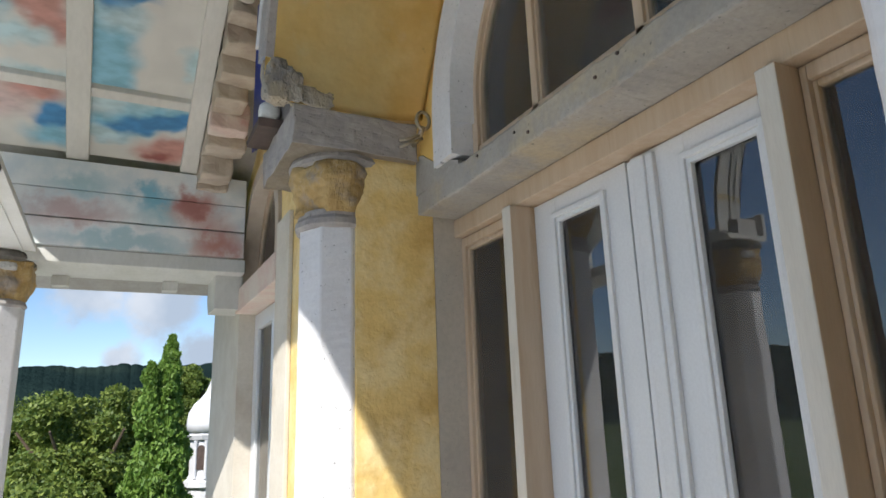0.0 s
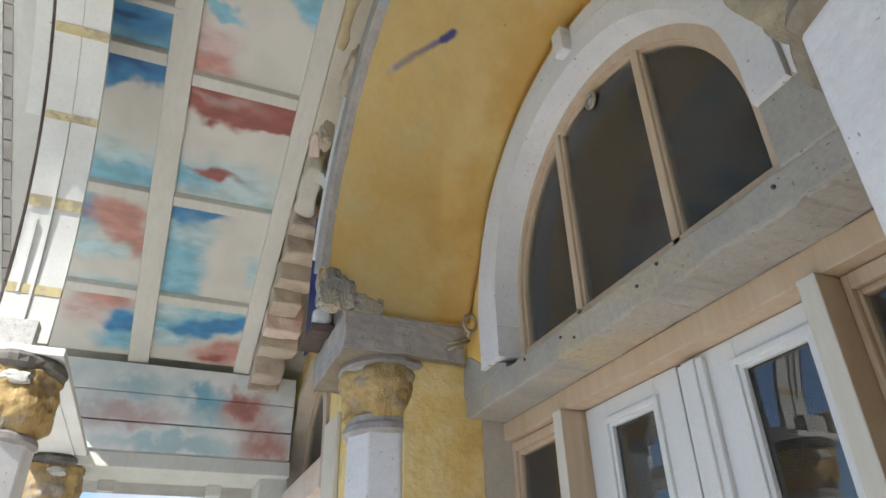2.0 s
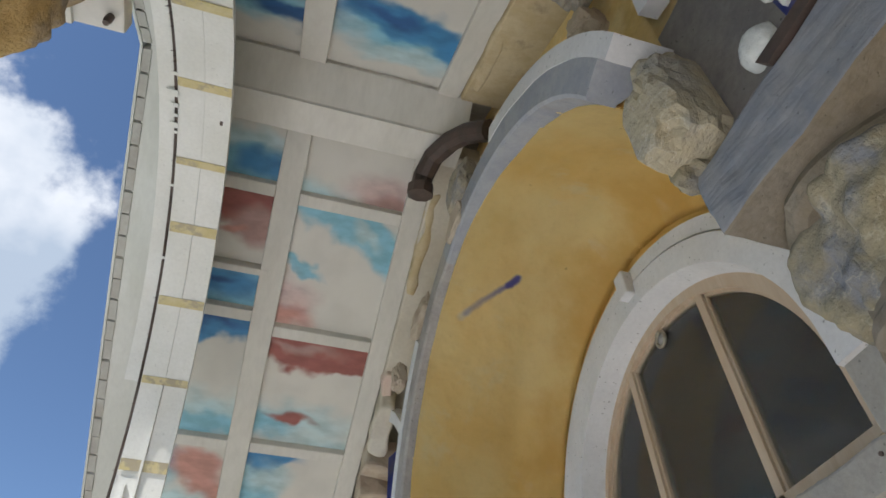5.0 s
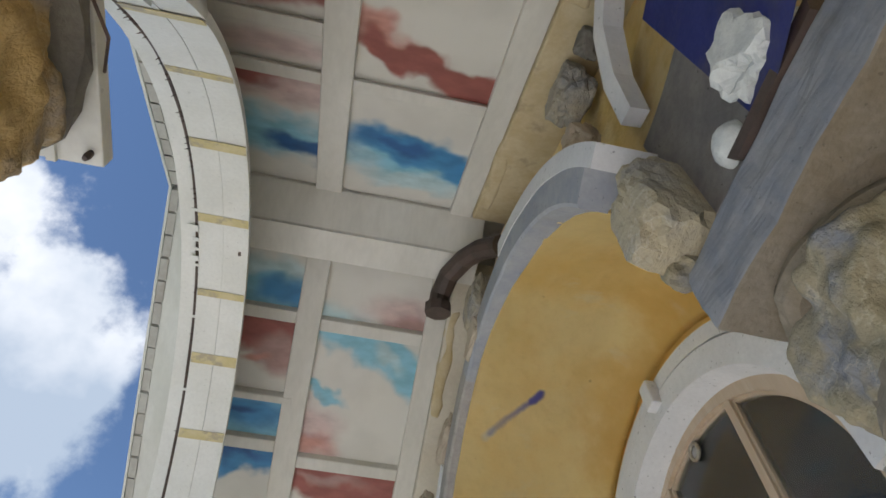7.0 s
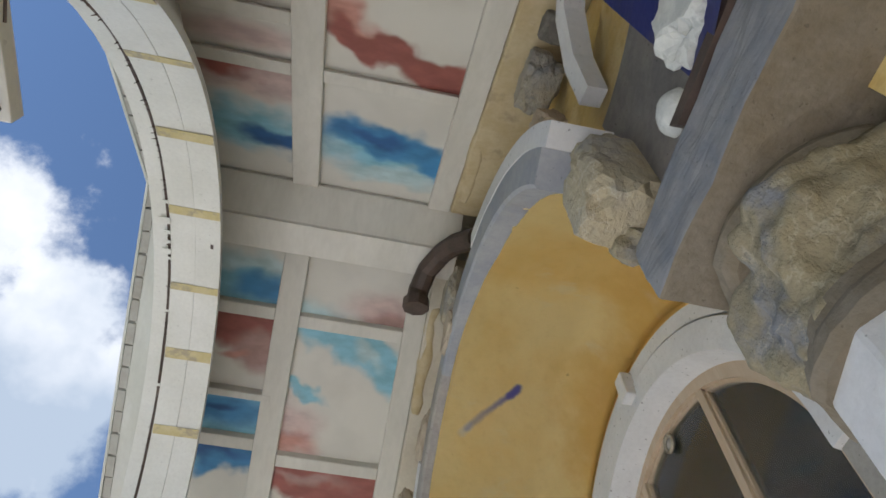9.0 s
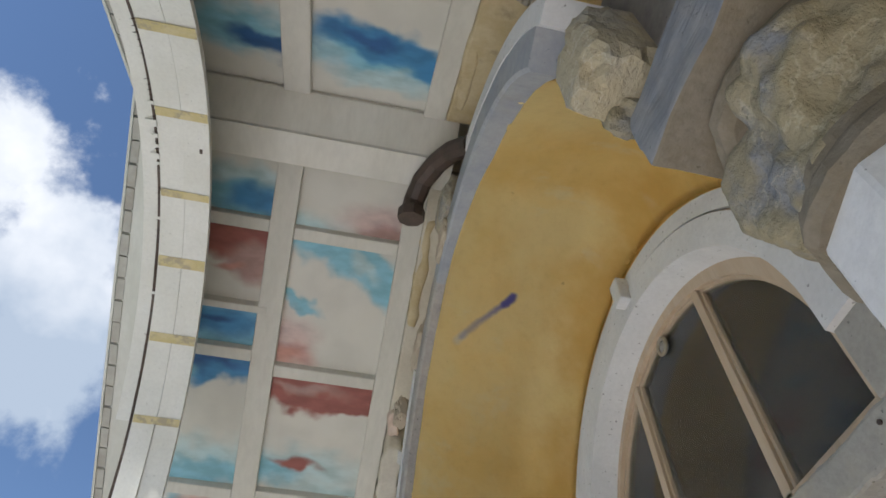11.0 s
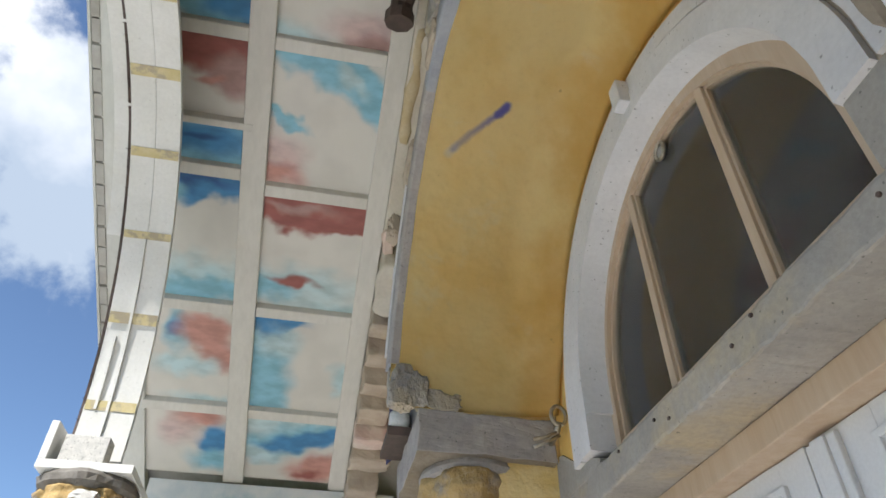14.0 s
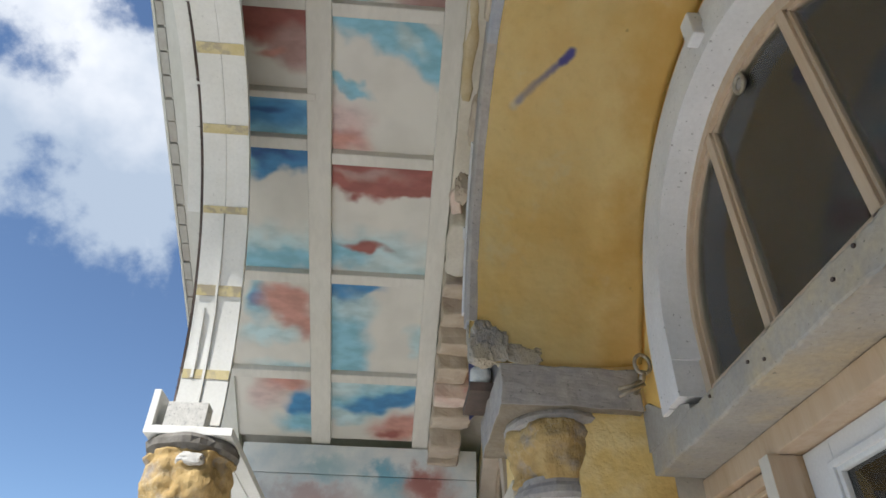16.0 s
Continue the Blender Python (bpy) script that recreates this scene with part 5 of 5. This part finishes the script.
# loose cable and bolt on the near board
bm = tube(bmesh.new(), [(-0.525, 0.16, 2.926), (-0.512, 0.10, 2.918), (-0.53, 0.0, 2.885), (-0.58, -0.08, 2.855), (-0.66, -0.14, 2.83), (-0.75, -0.155, 2.82)], 0.003, n=6)
thing("cable", bm, "rust", "thin black cable hanging under the white board", "cable", "structure")
thing("bolt", turned(bmesh.new(), -0.555, mirror(3.33), [(0.005, 2.900), (0.007, 2.912), (0.006, 2.926)], n=10), "rust", "small dark bolt in the board corner", "bolt", "structure")

# small round fitting with a steel rim on the arched pane
cap = holder("round_fitting", "small round fitting with steel rim on the arched pane", "vent", (1.59, 1.82, 3.94))
ring = [(1.582, 1.82 + 0.034 * math.cos(a), 3.935 + 0.040 * math.sin(a)) for a in [radians(k) for k in range(0, 361, 15)]]
rim = part("rim", tube(bmesh.new(), ring, 0.010, n=8), "steel", cap, smooth=True)
bm = turned(bmesh.new(), 0, 0, [(0.030, 0.0), (0.026, 0.016), (0.012, 0.022)], n=18)
bmesh.ops.rotate(bm, verts=bm.verts, cent=(0, 0, 0), matrix=Matrix.Rotation(radians(-90), 3, 'Y'))
bmesh.ops.translate(bm, verts=bm.verts, vec=(1.598, 1.82, 3.935))
part("lens", bm, "stone", rim, smooth=True)

# ---- garden and distance ----
def leaf_cloud(name, mat, centres, n, size, rng, parent, upright=0.0):
    """A crown of many small leaves scattered on clumps."""
    pick = np.array(centres)[rng.integers(len(centres), size=n)]
    unit = lambda q: q / np.linalg.norm(q, axis=1, keepdims=True)
    p = pick[:, :3] + unit(rng.normal(size=(n, 3))) * pick[:, 3:] * (0.6 + 0.45 * rng.random((n, 1)))
    a = unit(rng.normal(size=(n, 3)) + np.array((0, 0, upright)))
    b = unit(np.cross(a, rng.normal(size=(n, 3))))
    s = size * (0.6 + 0.8 * rng.random((n, 1)))
    verts = np.stack((p - a * s, p + b * s * 0.5, p + a * s, p - b * s * 0.5), axis=1).reshape(-1, 3)
    me = bpy.data.meshes.new(name)
    me.from_pydata(verts.tolist(), [], np.arange(4 * n).reshape(-1, 4).tolist())
    me.materials.append(M[mat])
    ob = new(name, me)
    ob.parent = parent
    ob.matrix_parent_inverse = Matrix.Translation(-parent.location)
    return ob


rng = np.random.default_rng(5)


def broad_tree(x, y, top, spread, n=5200):
    t = holder("tree", "broad green leafy tree in the garden", "tree", (x, y, -4.0), group="garden trees")
    bm = tube(bmesh.new(), [(x, y, -4.0), (x + 0.1, y, -2.0), (x, y + 0.1, top - spread)], 0.28, r_end=0.12)
    for k in range(6):
        a = k * 1.05
        tube(bm, [(x, y, top - spread * 1.6), (x + math.cos(a) * spread * 0.4, y + math.sin(a) * spread * 0.4, top - spread * 0.9), (x + math.cos(a) * spread * 0.7, y + math.sin(a) * spread * 0.7, top - spread * 0.5)], 0.10, n=6, r_end=0.03)
    part("trunk", bm, "bark", t)
    centres = []
    for k in range(60):
        a, rr, h = rng.random() * 6.28, math.sqrt(rng.random()) * spread, rng.random()
        centres.append((x + math.cos(a) * rr * (1 - 0.5 * h), y + math.sin(a) * rr * (1 - 0.5 * h), top - spread * 1.7 + h * spread * 1.55, spread * (0.14 + 0.14 * rng.random())))
    leaf_cloud("crown", "leaf", centres, n, 0.06 if n > 9000 else 0.12, rng, t)


def thuja(x, y, top, width, n=9000):
    t = holder("thuja", "tall narrow green thuja", "conifer", (x, y, -4.0))
    part("trunk", tube(bmesh.new(), [(x, y, -4.0), (x, y, top - 0.6)], 0.15, r_end=0.03), "bark", t)
    centres = []
    for k in range(420):
        h = (k + 0.5) / 420
        w = width * (1 - h) ** 0.75
        a, q = rng.random() * 6.28, 0.5 + 0.5 * rng.random()
        lean = -0.32 * (1 - h)
        centres.append((x + lean + math.cos(a) * w * 0.62 * q, y + math.sin(a) * w * 0.62 * q, -3.6 + (top + 3.55) * h, 0.05 + w * 0.16))
    for k in range(30):
        centres.append((x - 0.42 + 0.06 * rng.normal(), y - 0.3, 1.6 + 1.35 * k / 30, 0.05 + 0.16 * (1 - k / 30)))
    leaf_cloud("crown", "thuja", centres, n, 0.06, rng, t, upright=1.5)

for x, y, top, spread in ((-0.4, 21, 2.75, 2.4), (-2.6, 24, 2.5, 2.6), (-5.0, 22, 2.3, 2.6), (1.2, 27, 2.9, 2.2), (-1.2, 16, 0.6, 1.8), (3.0, 31, 3.9, 1.8),
                          (-14, 8, 3.4, 3.0), (-16, 2, 2.6, 3.0), (-15, -5, 3.2, 3.2)):
    broad_tree(x, y, top, spread, 50000 if y > 10 else 4500)
thuja(1.22, 16.0, 3.6, 1.75, 70000)

TX, TY = 3.38, 25.0
turret = holder("turret", "white rendered garden turret with bell-shaped roof", "turret", (TX, TY, -4.0))
part("wall", turned(bmesh.new(), TX, TY, [(0.74, -4.0), (0.74, -0.5), (0.86, -0.46), (0.86, -0.28), (0.76, -0.22), (0.70, -0.1), (0.70, 1.05), (0.80, 1.08), (0.86, 1.22), (0.80, 1.30)], n=12), "white_plaster", turret)
part("roof", turned(bmesh.new(), TX, TY, [(0.84, 1.30), (0.86, 1.6), (0.82, 1.95), (0.66, 2.25), (0.42, 2.48), (0.28, 2.66), (0.16, 2.95), (0.08, 3.25), (0.05, 3.35), (0.09, 3.42), (0.09, 3.48), (0.03, 3.54), (0.015, 3.9)], n=24), "white_plaster", turret, smooth=True)
for a in (-125, -95, -65):
    bm = prism(bmesh.new(), [(-0.15, 0.0), (0.15, 0.0)] + [(0.15 * math.cos(radians(k)), 0.62 + 0.18 * math.sin(radians(k))) for k in range(0, 181, 20)], 0.62, 0.71)
    bm.transform(Matrix.Translation((TX, TY, 0.1)) @ Matrix.Rotation(radians(a), 4, 'Z'))
    part("window", bm, "rust", turret)
for a in (-140, -110, -80):
    ca, sa = math.cos(radians(a)), math.sin(radians(a))
    part("pilaster", turned(bmesh.new(), TX + 0.74 * ca, TY + 0.74 * sa, [(0.07, -0.2), (0.055, -0.1), (0.05, 0.85), (0.075, 1.05)], n=10), "white_plaster", turret)

# wooded ridges all round
def ridge(radius, height, seed, name, label):
    n = 1800
    verts, faces = [], []
    for i in range(n):
        a = 2 * math.pi * i / n
        c, s = math.cos(a), math.sin(a)
        h = height * (0.82 + 0.28 * noise.noise((c * 2.2 + seed, s * 2.2, 0))) + height * 0.05 * noise.noise((c * 30, s * 30, seed)) + height * 0.035 * noise.noise((c * 130, s * 130, seed)) + height * 0.014 * abs(noise.noise((c * 520, s * 520, seed)))
        verts += [(c * (radius - height * 5), s * (radius - height * 5), -4.2), (c * (radius - height * 1.5), s * (radius - height * 1.5), h * 0.62), (c * radius, s * radius, h), (c * (radius + 60), s * (radius + 60), -4.2)]
    for i in range(n):
        p, q = 4 * i, 4 * ((i + 1) % n)
        for k in range(3):
            faces.append((p + k, q + k, q + k + 1, p + k + 1))
    me = bpy.data.meshes.new(name)
    me.from_pydata(verts, [], faces)
    me.materials.append(M["forest"])
    return tagged(new(name, me), label, "hill", kind="structure")


ridge(420, 36, 1.3, "hill", "dark wooded hill behind the garden")
